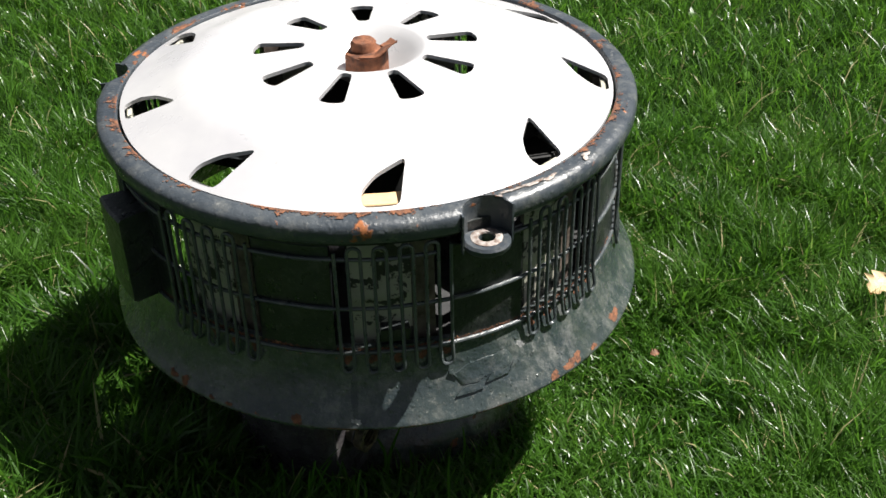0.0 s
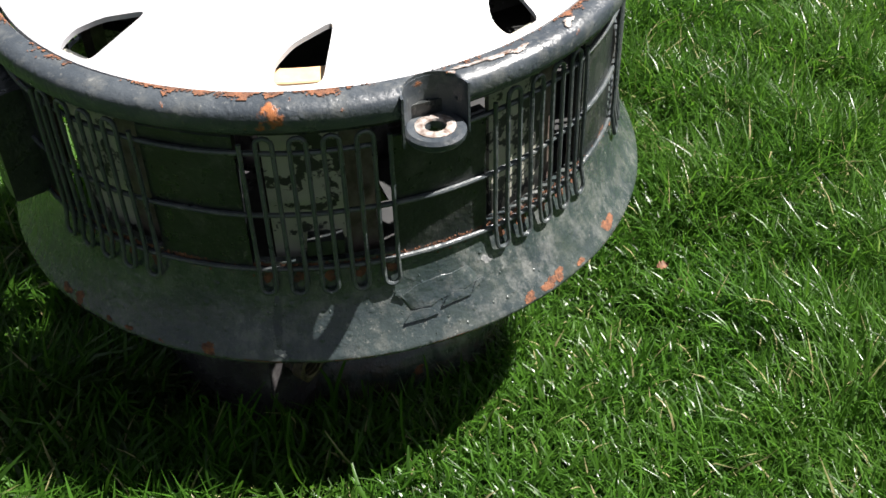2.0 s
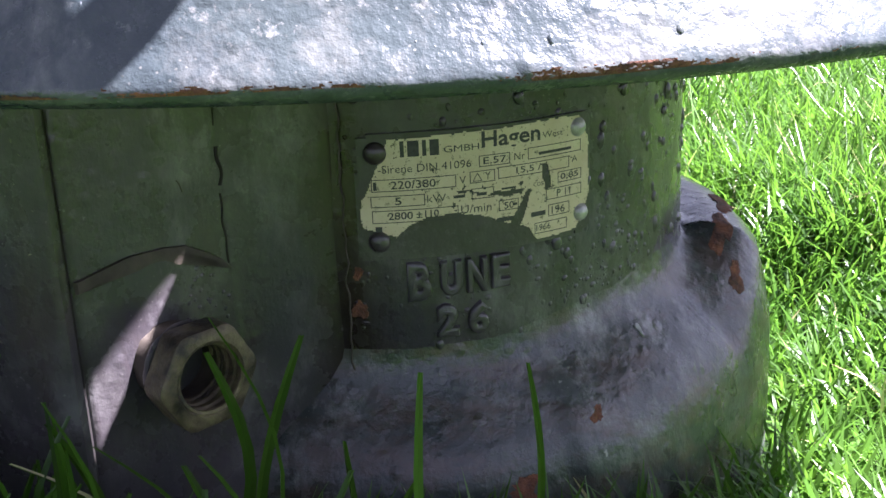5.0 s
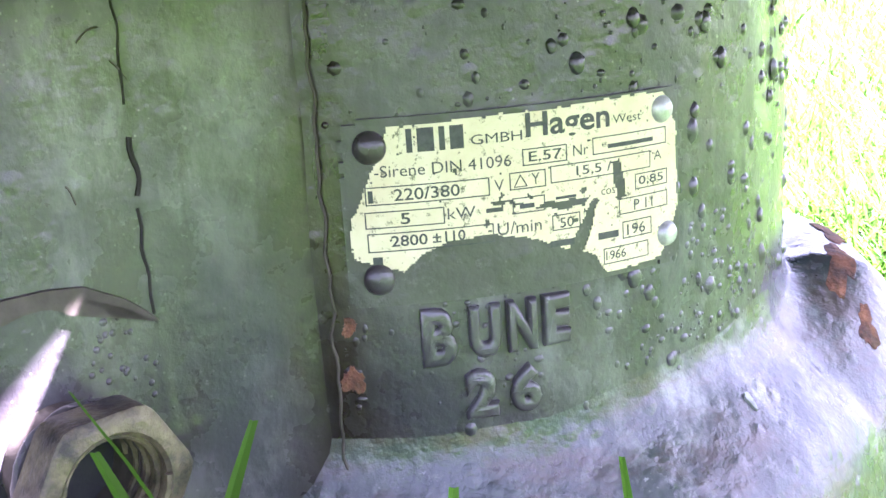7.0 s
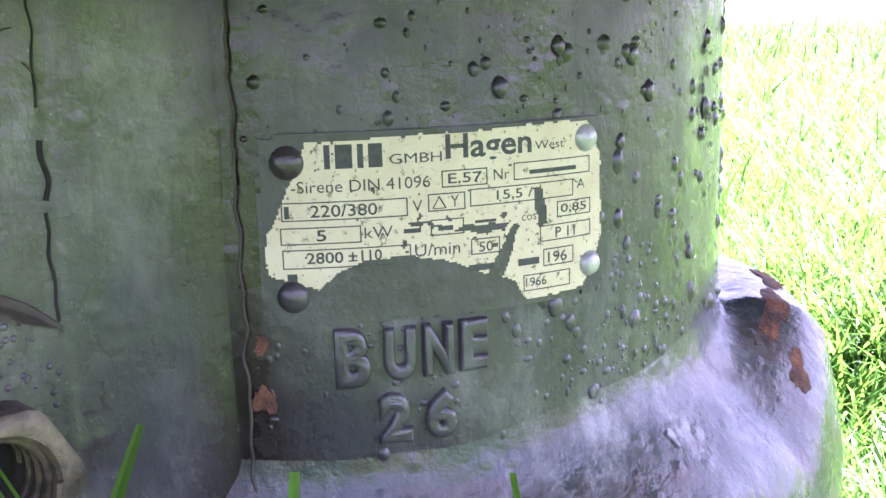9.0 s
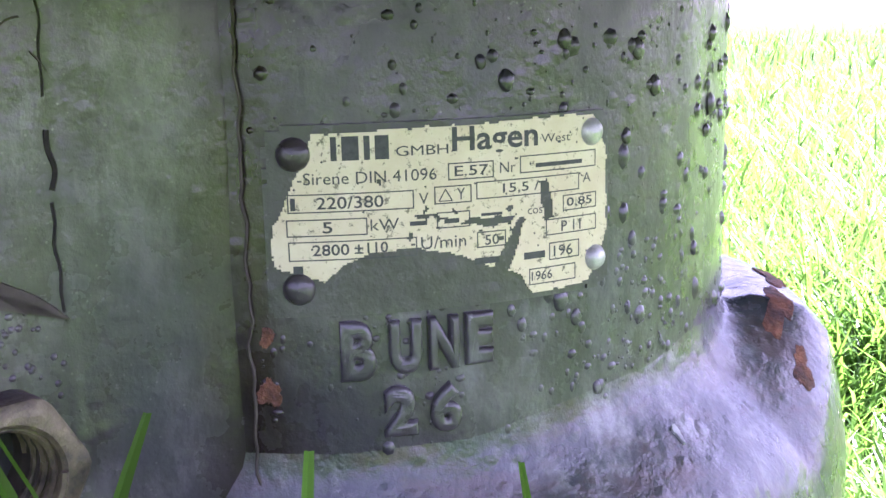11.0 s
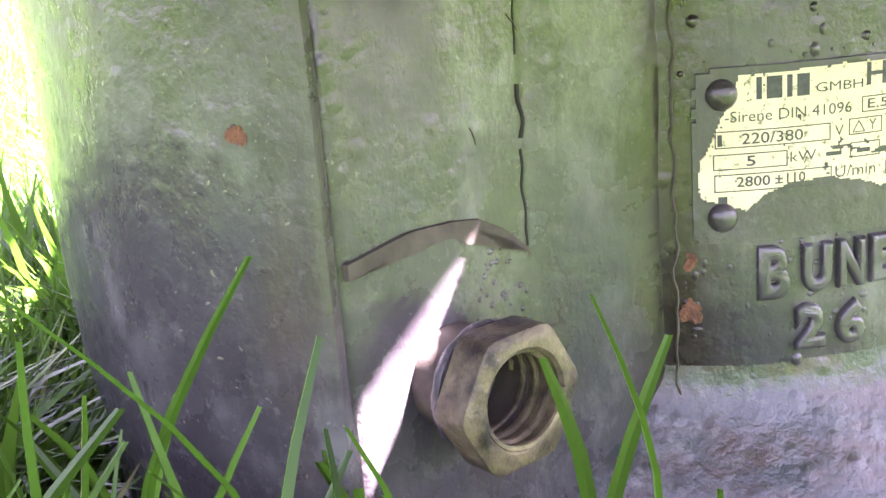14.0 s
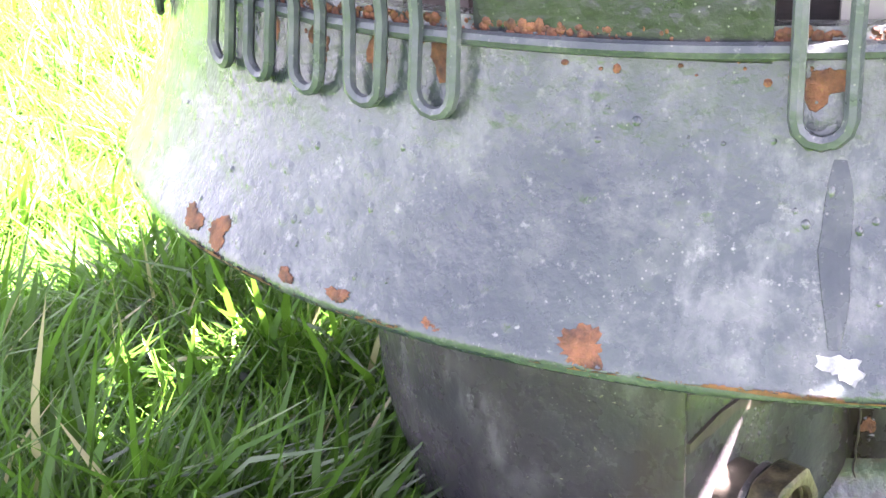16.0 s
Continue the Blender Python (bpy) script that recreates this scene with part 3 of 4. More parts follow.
for i, (az, z, ru, rv) in enumerate([(-47.3, 0.1975, 1.3, 0.0040), (-43.0, 0.1990, 1.5, 0.0050), (-40.5, 0.2010, 1.3, 0.0045), (-35.0, 0.1980, 0.9, 0.0028), (-24.9, 0.2030, 2.0, 0.0062),
                                     (-99.9, 0.1985, 1.25, 0.0052), (-125.9, 0.2005, 1.2, 0.0042), (-129.3, 0.2000, 1.1, 0.0042), (-114.3, 0.1975, 0.7, 0.0022), (-118.5, 0.1975, 0.6, 0.0022),
                                     (-108.0, 0.1970, 0.6, 0.0016)]):
    bm = bmesh.new()
    skin_patch(bm, flare_point, blob(az, z, ru, rv, i, 22, 0.5), 0.00025)
    part("rust_spot", bm, RUST, flange, "orange rust spot")
for i, (az, z, ru, rv) in enumerate([(-88.4, 0.2005, 0.9, 0.0030), (-53.0, 0.2450, 0.9, 0.0046), (-96.6, 0.2140, 0.45, 0.0009), (-106.0, 0.2330, 0.2, 0.0007)]):
    bm = bmesh.new()
    skin_patch(bm, flare_point, blob(az, z, ru, rv, 40 + i, 11, 0.6), 0.00025)
    part("bare_spot", bm, BARE, flange, "flaked pale bare spot")

for az, half, z0, z1, mat in ((-88.8, 0.95, 0.2040, 0.2480, RUN), (-107.2, 0.50, 0.2100, 0.2440, RUN), (-110.4, 0.25, 0.2250, 0.2480, VANE_EDGE)):
    bm = bmesh.new()
    left = [(az - half * (0.45 + 0.55 * math.sin(math.pi * f) ** 0.5) * (0.7 + 0.6 * noise.noise(Vector((az, f * 4, 1)))), z0 + (z1 - z0) * f) for f in np.linspace(0, 1, 9)]
    right = [(az + half * (0.45 + 0.55 * math.sin(math.pi * f) ** 0.5) * (0.7 + 0.6 * noise.noise(Vector((az, f * 4, 7)))), z0 + (z1 - z0) * f) for f in np.linspace(1, 0, 9)]
    skin_patch(bm, flare_point, left + right, 0.0002)
    part("paint_run", bm, mat, flange, "dark run in the paint")

# ---- motor below ----
MC, MR = (0.002, 0.003), 0.151


FOOT = [(0.1506, 0.052), (0.1515, 0.0445), (0.1543, 0.0365), (0.1596, 0.0285), (0.1660, 0.0205), (0.1725, 0.0125), (0.1785, 0.0035), (0.1832, -0.0075), (0.1860, -0.022)]


LUG_R = [0.1512, 0.1548, 0.1596, 0.1660, 0.1725, 0.1785, 0.1832, 0.1860]
LUG_Z = [0.0040, 0.0130, 0.0215, 0.0285, 0.0335, 0.0345, 0.0280, 0.0260]


def foot_bend(r, z, az):
    """The foot climbs towards its flat-topped lug on the +x side; a step in the casting stands before it."""
    d = (az + 180) % 360 - 180
    climb = float(np.interp(d, [-80, -56, -44, -34, -22, -10, 2, 50, 75], [0, 0, 0.17, 0.30, 0.38, 0.38, 0.34, 0.34, 0]))
    step = float(np.interp(d, [-49.2, -47.4, -20, 0, 50, 75], [0, 0.40, 0.6, 1, 1, 0]))
    flat = float(np.interp(d, [-13, 3, 45, 70], [0, 1, 1, 0]))
    out = max(0.0, min(1.0, (r - 0.155) / 0.024))
    z += 0.034 * climb * max(0.0, min(1.0, (z + 0.05) / 0.06)) * max(0.0, min(1.0, (0.13 - z) / 0.06)) + flat * float(np.interp(r, LUG_R, LUG_Z)) * max(0.0, min(1.0, (z + 0.06) / 0.03)) * (1 if r > 0.1505 else 0)
    return r + 0.0120 * step * out, z


bm = bmesh.new()
lathe(bm, [(0.010, 0.330), (0.120, 0.325), (0.142, 0.310), (MR, 0.290)] + [(MR, z) for z in np.linspace(0.27, 0.075, 15)] + [(MR, 0.050), (MR, 0.020), (0.1400, 0.0180), (0.01, 0.018)], 360, MC, 0.0010)
motor = part("motor_housing", bm, MOTOR, siren, "cylindrical motor housing in blistered grey-green paint")
bm = bmesh.new()
lathe(bm, [(0.1400, 0.0620), (0.1497, 0.0600)] + FOOT + [(0.1868, -0.045), (0.1868, -0.110), (0.10, -0.112)], 360, MC, 0.0010, True, foot_bend)
foot = part("motor_foot", bm, FOOT_PAINT, siren, "heavy cast foot with scuffed blue-grey paint")
bm = bmesh.new()
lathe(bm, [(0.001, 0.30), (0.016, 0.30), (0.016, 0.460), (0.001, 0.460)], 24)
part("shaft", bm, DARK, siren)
for k in range(3):
    bm = bmesh.new()
    curved_box(bm, 0.10, 0.299, 40 + 120 * k - 3, 40 + 120 * k + 3, 0.285, 0.300)
    part("support_arm", bm, IRON, siren)
# inside the casing, unseen: added core blocks the view, ring plates shape the sunlight
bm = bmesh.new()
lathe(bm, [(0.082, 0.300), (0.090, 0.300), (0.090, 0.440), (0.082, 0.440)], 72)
part("core_screen", bm, DARK, siren)
for k in range(9):
    a = -70.0 + 40 * k
    if 125 < a + 20 < 235:
        continue
    # gaps left where sun should reach the box wall, closed where it shouldn't
    gap = {0: (-0.8, 5.4), 1: (0, 0)}.get(k, (-8, 8))
    after = {0: 40 + 0, 8: 40 - 0.8}.get(k, 32)
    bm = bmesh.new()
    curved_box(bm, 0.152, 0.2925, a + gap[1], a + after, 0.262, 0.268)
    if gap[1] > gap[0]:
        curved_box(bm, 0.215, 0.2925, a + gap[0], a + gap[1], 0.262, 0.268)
    part("light_baffle", bm, DARK, siren)


# rust along the rim's inner edge and on the lip of the flare
def ragged_ring(place, az0, az1, v0, v1, rows, step, seed, level):
    bm = bmesh.new()
    n = int((az1 - az0) / step)
    grid = {}

    def vert(i, j):
        if (i, j) not in grid:
            grid[i, j] = bm.verts.new(place(az0 + i * step, v0 + (v1 - v0) * j / rows))
        return grid[i, j]

    for i in range(n):
        for j in range(rows):
            f = (j + 0.5) / rows
            q = Vector((az0 + i * step, f * 3, seed))
            if 0.50 * noise.noise(q * 0.11) + 0.35 * noise.noise(q * 0.6) + 0.22 * noise.noise(q * 2.3) + 0.16 * noise.noise(q * 6.1) > level + 0.55 * f:
                bm.faces.new((vert(i, j), vert(i + 1, j), vert(i + 1, j + 1), vert(i, j + 1)))
    bmesh.ops.recalc_face_normals(bm, faces=bm.faces[:])
    return bm


def rim_top(az, f):
    r = float(np.interp(f, [0, 1], [0.2950, 0.3140]))
    z = float(np.interp(r, [0.2945, 0.2965, 0.308, 0.3165], [0.4458, 0.4481, 0.4486, 0.4460]))
    return polar(r, az, z + 0.0007)


ob = part("rim_rust", ragged_ring(rim_top, -180, 180, 0, 1, 14, 0.22, 3.0, 0.02), RUST, siren, "flaking rust along the inner rim")
tagged(ob, kind="stuff")


for i, (az, r, ru, rv) in enumerate([(-35.8, 0.308, 1.3, 0.0040), (-51.5, 0.306, 3.2, 0.0030), (-46.8, 0.309, 1.6, 0.0026), (-56.6, 0.3045, 1.8, 0.0024), (-58.6, 0.3075, 0.6, 0.0016)]):
    bm = bmesh.new()
    skin_patch(bm, lambda u, v, o: rim_top(u, (v - 0.2950) / 0.0190)[:2] + (rim_top(u, (v - 0.2950) / 0.0190)[2] + o,), blob(az, r, ru, rv, 120 + i, 16, 0.7), 0.0003)
    part("bare_spot", bm, WORN, siren, "bright worn metal on the rim")


def lip(az, f):
    k = radians(150 - 190 * f)
    return polar(0.3335 + 0.0026 * math.cos(k - 1.2), az, 0.1940 + 0.0030 * math.cos(k))


ob = part("lip_rust", ragged_ring(lip, -150, -20, 0, 0.45, 12, 0.07, 8.0, -0.20), RUST, flange, "thin orange rust on the lower lip")
tagged(ob, kind="stuff")

# terminal box on the motor's side
FACE_A, FACE_B = Vector((-0.0040, -0.1755)), Vector((-0.0360, -0.2325))     # its side wall, seen in plan
along = (FACE_B - FACE_A).normalized()
outward = Vector((-along.y, along.x))
if outward.x < 0:
    outward = -outward
bm = bmesh.new()
prism(bm, [(0.0375, -0.1365), FACE_A[:], FACE_B[:], (-0.0750, -0.2310), (-0.1060, -0.2200), (-0.1390, -0.1980), (-0.1640, -0.1700), (-0.1760, -0.1450), (-0.1240, -0.0700), (-0.0300, -0.0500)], -0.075, 0.262, 0.003)
box = part("terminal_box", bm, MOTOR, siren, "painted cast terminal box on the motor")
# its cover bows round the front and draws in towards the ground
ARC = [(-0.0352, -0.2362), (-0.0356, -0.2398), (-0.0390, -0.2416), (-0.0560, -0.2409), (-0.0760, -0.2390), (-0.0950, -0.2335), (-0.1120, -0.2255), (-0.1300, -0.2145), (-0.1460, -0.2015), (-0.1600, -0.1860), (-0.1720, -0.1715), (-0.1815, -0.1565),
       (-0.1850, -0.1500), (-0.1845, -0.1455), (-0.1800, -0.1440)]
bm = bmesh.new()
rows = []
for z, draw in ((0.262, 0), (0.20, 0), (0.14, 0), (0.085, 0), (0.066, 0.012), (0.050, 0.035), (0.036, 0.07), (0.022, 0.12), (0.005, 0.17), (-0.075, 0.19)):
    rows.append([(x + (-0.035 - x) * draw, y + (-0.17 - y) * draw * 0.25 * min(1, (-0.035 - x) / 0.05) if x < -0.035 else y, z + 0.0004 * noise.noise(Vector((x * 40, y * 40, z * 30)))) for x, y in ARC])
grid = sheet(bm, rows, False, True)
bm.faces.new(grid[0])
bmesh.ops.recalc_face_normals(bm, faces=bm.faces[:])
cover = part("cover", bm, MOTOR, box, "bowed painted cover plate")
# near-black strip stands for the shade inside the open seam
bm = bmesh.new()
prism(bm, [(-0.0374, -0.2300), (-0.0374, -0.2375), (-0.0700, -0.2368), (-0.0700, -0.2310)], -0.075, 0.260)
part("seam_strip", bm, GAP, box, "near-black strip painted as the shade in the cover seam")


def box_wall(s, z, out=0.0):
    p = FACE_A + along * s + outward * out
    return (p.x, p.y, z)


bm = bmesh.new()
ends = np.linspace(0, 1, 21)
spine = [(0.0650 * (1 - f), float(np.interp(f, [0, 0.32, 0.55, 0.7, 0.87, 1.0], [0.1045, 0.1085, 0.1082, 0.1068, 0.1010, 0.0940])), 0.0023 * (1 - f) ** 0.35 + 0.0002) for f in ends]
skin_patch(bm, lambda u, v, o: box_wall(u, v, o + 0.0002), [(s, z + 0.75 * h) for s, z, h in spine] + [(s, z - h * (1 + 0.2 * noise.noise(Vector((s * 200, 3, 0))))) for s, z, h in reversed(spine)], 0.0012)
part("cast_arch", bm, GRIME, box, "raised casting ridge over the cable inlet")
bm = bmesh.new()
for z0, z1, wide in ((0.0960, 0.1240, 0.0006), (0.1270, 0.1420, 0.0009), (0.1500, 0.1760, 0.0005), (0.1830, 0.2080, 0.0006), (0.2200, 0.2500, 0.0004)):
    tube(bm, [box_wall(0.0015 + 0.0016 * noise.noise(Vector((0, 0, z * 110))), z, -0.0001) for z in np.linspace(z0, z1, 12)], wide, 6)
tube(bm, [box_wall(s, z, -0.0003) for s, z in ((0.0011, 0.0940), (-0.0020, 0.0895), (-0.0044, 0.0840), (-0.0062, 0.0760), (-0.0072, 0.0640), (-0.0070, 0.0500))], 0.0006, 6)
part("crack", bm, GAP, box, "dark hairline crack in the paint")
bm = bmesh.new()
tube(bm, [(0.0320 + 0.0022 * noise.noise(Vector((3, 0, z * 120))), -0.1462 + 0.0005 * noise.noise(Vector((0, 7, z * 40))), z) for z in np.linspace(0.030, 0.262, 70)], 0.0005, 6)
part("joint", bm, GRIME, box, "grimy joint between box and motor")
for i, (x, z, rx, rz) in enumerate([(-0.0555, 0.1410, 0.0026, 0.0030), (-0.0410, 0.1340, 0.0018, 0.0024)]):
    bm = bmesh.new()
    skin_patch(bm, lambda u, v, o: (u, -0.2410 - o, v), blob(x, z, rx, rz, 60 + i, 20, 0.5), 0.0003)
    part("rust_spot", bm, RUST, cover, "orange rust spot")
for i, (z, rx, rz) in enumerate([(0.0825, 0.0016, 0.0020), (0.0665, 0.0020, 0.0038)]):
    bm = bmesh.new()
    skin_patch(bm, lambda u, v, o: polar(MR + 0.0008 + o, -77.0 + math.degrees(u / MR), v, MC), blob(0.0, z, rx * 1.4, rz * 1.3, 70 + i, 20, 0.5), 0.0003)
    part("rust_spot", bm, RUST, motor, "orange rust spot")

bm = bmesh.new()
skin_patch(bm, lambda u, v, o: (u, -0.2410 - o, v), blob(-0.0440, 0.1640, 0.0026, 0.0190, 91, 11, 0.5), 0.0002)
part("stain", bm, VANE_EDGE, cover, "brown streak of rust stain")

# pale flecks and short scratches in the paint of the cover and the box
rnd = random.Random(33)
bm = bmesh.new()
for _ in range(34):
    x, z, size, turn = rnd.uniform(-0.100, -0.040), rnd.uniform(0.05, 0.175), rnd.uniform(0.0002, 0.0007), rnd.uniform(0, 3.1)
    y = float(np.interp(x, [p[0] for p in ARC[2:9]][::-1], [p[1] for p in ARC[2:9]][::-1]))
    skin_patch(bm, lambda u, v, o: (u, y - o, v), [(x + size * (1.5 * math.cos(q) * math.cos(turn) - 0.6 * math.sin(q) * math.sin(turn)), z + size * (1.5 * math.cos(q) * math.sin(turn) + 0.6 * math.sin(q) * math.cos(turn))) for q in (0, 1.1, 2.0, 3.1, 4.3, 5.2)], 0.0002)
tagged(part("paint_fleck", bm, FLECK, cover, "pale flecks in the paint"), kind="stuff")
for s0, z0, s1, z1 in ((0.004, 0.161, -0.002, 0.152), (0.012, 0.1660, 0.006, 0.1690), (-0.012, 0.0640, -0.024, 0.0665), (0.020, 0.133, 0.018, 0.128), (-0.014, 0.1590, -0.019, 0.1500)):
    bm = bmesh.new()
    tube(bm, [box_wall(s0 + (s1 - s0) * f, z0 + (z1 - z0) * f + 0.001 * math.sin(3 * f), 0.0001) for f in (0, 0.25, 0.5, 0.75, 1)], 0.00028, 5)
    part("scratch", bm, GRIME, box, "thin scratch in the paint")
blisters_on_box = [(rnd.uniform(-0.028, 0.022), rnd.uniform(0.045, 0.098), rnd.uniform(0.0004, 0.0010)) for _ in range(150)]
bm = bmesh.new()
for s0, z0, r in blisters_on_box:
    grid = sheet(bm, [[box_wall(s0 + r * k * math.cos(q), z0 + r * k * math.sin(q), h * r) for q in np.linspace(0, 2 * math.pi, 8)[:-1]] for k, h in ((1.2, -0.1), (0.8, 0.4), (0.35, 0.6))], False, True)
    bm.faces.new(grid[-1])
bmesh.ops.recalc_face_normals(bm, faces=bm.faces[:])
tagged(part("paint_blistering", bm, MOTOR, box, "small blisters in the thick paint"), kind="stuff")

# threaded brass cable inlet
GLAND = pose(*box_wall(0.0320, 0.0665)) @ Vector((outward.x, outward.y, 0)).to_track_quat("Z", "Y").to_matrix().to_4x4() @ Matrix.Diagonal((0.95, 0.95, 0.80, 1))


def turned(profile, steps=40, wobble=0.0):
    b = bmesh.new()
    lathe(b, profile, steps, (0, 0), wobble)
    b.transform(GLAND)
    return b


gland = part("cable_gland", turned([(0.0135, -0.004), (0.0155, -0.004), (0.0155, 0.006), (0.0150, 0.014), (0.0150, 0.020), (0.0135, 0.020)], 40, 0.0008), GRIME, box, "painted cable inlet socket")
bm = bmesh.new()
outer = [(0.0195 / max(math.cos((math.degrees(k) % 60 - 30) * math.pi / 180), 0.9), k) for k in (2 * math.pi * i / 48 for i in range(48))]
rows = []
for r, k in outer:
    rows.append([(q * math.cos(k), q * math.sin(k), z) for q, z in ((0.0140, 0.019), (r - 0.0012, 0.019), (r, 0.0205), (r, 0.0340), (r - 0.0012, 0.0352), (0.0150, 0.0352), (0.0140, 0.0340))])
sheet(bm, rows, True, True)
bmesh.ops.recalc_face_normals(bm, faces=bm.faces[:])
bm.transform(GLAND)
part("nut", bm, BRASS, gland, "weathered brass hexagon nut with flaked paint")
part("washer", turned([(0.0140, 0.0150), (0.0192, 0.0150), (0.0196, 0.0165), (0.0192, 0.0185), (0.0140, 0.0185)], 40, 0.0006), MOTOR, gland)
b = bmesh.new()
for z in (0.012, 0.018, 0.024, 0.030):
    tube(b, [(0.0136 * math.cos(k), 0.0136 * math.sin(k), z + 0.006 * k / 6.283) for k in np.linspace(0, 6.283, 33)], 0.0011, 6)
b.transform(GLAND)
part("thread", b, BRASS, gland, "dirty brass thread inside the inlet")
part("bore", turned([(0.0005, 0.004), (0.0138, 0.004), (0.0138, 0.001), (0.0005, 0.001)], 32), DARK, gland)


# ---- the worn rating plate ----
def on_motor(az, z, out=0.0):
    return polar(MR + out, az, z, MC)


def inside(u, v, outline):
    hit, k = False, len(outline)
    for i in range(k):
        (x0, y0), (x1, y1) = outline[i], outline[(i + 1) % k]
        if (y0 > v) != (y1 > v) and u < x0 + (v - y0) / (y1 - y0) * (x1 - x0):
            hit = not hit
    return hit


def plate_skin(bm, outline, out, thick, du=0.30, dv=0.0008, ragged=0.0, seed=0.0, keep=None):
    """A thin skin over the motor inside an outline of (azimuth, height)."""
    u0, u1 = min(p[0] for p in outline), max(p[0] for p in outline)
    v0, v1 = min(p[1] for p in outline), max(p[1] for p in outline)
    nu, nv = int((u1 - u0) / du) + 1, int((v1 - v0) / dv) + 1
    grid = {}

    def vert(i, j):
        if (i, j) not in grid:
            grid[i, j] = bm.verts.new(on_motor(u0 + i * du, v0 + j * dv, out))
        return grid[i, j]

    for i in range(nu):
        for j in range(nv):
            u, v = u0 + (i + 0.5) * du, v0 + (j + 0.5) * dv
            q = Vector((u * 0.55, v * 220, seed))
            u += ragged * 0.5 * noise.noise(q * 1.7)
            v += ragged * 0.0012 * noise.noise(q * 1.7 + Vector((9, 3, 1)))
            if inside(u, v, outline) and not (keep and not keep(u, v)):
                bm.faces.new((vert(i, j), vert(i + 1, j), vert(i + 1, j + 1), vert(i, j + 1)))
    bmesh.ops.recalc_face_normals(bm, faces=bm.faces[:])
    made = bmesh.ops.extrude_face_region(bm, geom=bm.faces[:])
    for g in made["geom"]:
        if isinstance(g, bmesh.types.BMVert):
            d = Vector((g.co.x - MC[0], g.co.y - MC[1], 0)).normalized()
            g.co += d * thick
    bmesh.ops.recalc_face_normals(bm, faces=bm.faces[:])


bm = bmesh.new()
plate_skin(bm, [(-76.6, 0.0900), (-75.6, 0.0880), (-40.0, 0.0885), (-38.3, 0.0905), (-38.2, 0.1375), (-39.0, 0.1400), (-74.5, 0.1395), (-76.3, 0.1370)], 0.0004, 0.0011, 0.5, 0.0014, 0.3)
plate = part("nameplate", bm, OLIVE, siren, "rating plate partly covered with green paint")
FACE_SHAPE = [(-71.4, 0.1373), (-43.4, 0.1392), (-40.2, 0.1382), (-38.7, 0.1298), (-38.5, 0.1039), (-40.9, 0.0904), (-48.3, 0.0895), (-50.0, 0.0953), (-52.4, 0.0976), (-58.2, 0.1040),
              (-62.0, 0.1058), (-65.7, 0.1051), (-68.6, 0.1026), (-71.0, 0.0974), (-75.8, 0.1020), (-76.0, 0.1100), (-73.3, 0.1265)]
GASH = [[(-50.2, 0.1114), (-49.2, 0.1110), (-51.3, 0.0966), (-53.2, 0.0975)], [(-51.0, 0.1110), (-50.2, 0.1125), (-56.0, 0.1125), (-56.6, 0.1112), (-53.0, 0.1098)],
        [(-47.5, 0.1212), (-46.4, 0.1216), (-45.6, 0.1106), (-46.9, 0.1100), (-47.2, 0.1150)], [(-61.6, 0.1150), (-61.0, 0.1136), (-58.0, 0.1132), (-59.4, 0.1146)]]
bm = bmesh.new()
plate_skin(bm, FACE_SHAPE, 0.0016, 0.0002, 0.22, 0.0006, 0.55, 2.0,
           lambda u, v: not any(inside(u, v, g) for g in GASH) and noise.noise(Vector((u * 1.3, v * 520, 4))) < 0.62 - (0.22 if -62 < u < -50 and 0.106 < v < 0.116 else 0))
face = part("printed_face", bm, FACE, plate, "yellowed enamel face with chipped edges")


def lettering(text, az0, az1, z0, z1, parent, material, out=0.0019, raised=0.0001, bold=0.0, name="lettering", label=""):
    """Words laid on the motor's round, filling a box of azimuth and height."""
    cu = bpy.data.curves.new(name, "FONT")
    cu.body, cu.size, cu.offset, cu.resolution_u = text, 1.0, bold, 3
    ob = bpy.data.objects.new(name, cu)
    scene.collection.objects.link(ob)
    me = bpy.data.meshes.new_from_object(ob.evaluated_get(bpy.context.evaluated_depsgraph_get()))
    bpy.data.objects.remove(ob)
    b = bmesh.new()
    b.from_mesh(me)
    bpy.data.meshes.remove(me)
    xs, ys = [v.co.x for v in b.verts], [v.co.y for v in b.verts]
    x0, x1, y0, y1 = min(xs), max(xs), min(ys), max(ys)
    if raised > 0.0005:
        bmesh.ops.triangulate(b, faces=b.faces[:])
        bmesh.ops.recalc_face_normals(b, faces=b.faces[:])
        made = bmesh.ops.extrude_face_region(b, geom=b.faces[:])
        top = {g for g in made["geom"] if isinstance(g, bmesh.types.BMVert)}
    else:
        top = set()
    for v in b.verts:
        u, w = az0 + (az1 - az0) * (v.co.x - x0) / (x1 - x0), z0 + (z1 - z0) * (v.co.y - y0) / (y1 - y0)
        v.co = on_motor(u, w, out + (raised if v in top else 0))
    bmesh.ops.recalc_face_normals(b, faces=b.faces[:])
    return part(name, b, material, parent, label, smooth=raised > 0.0005)


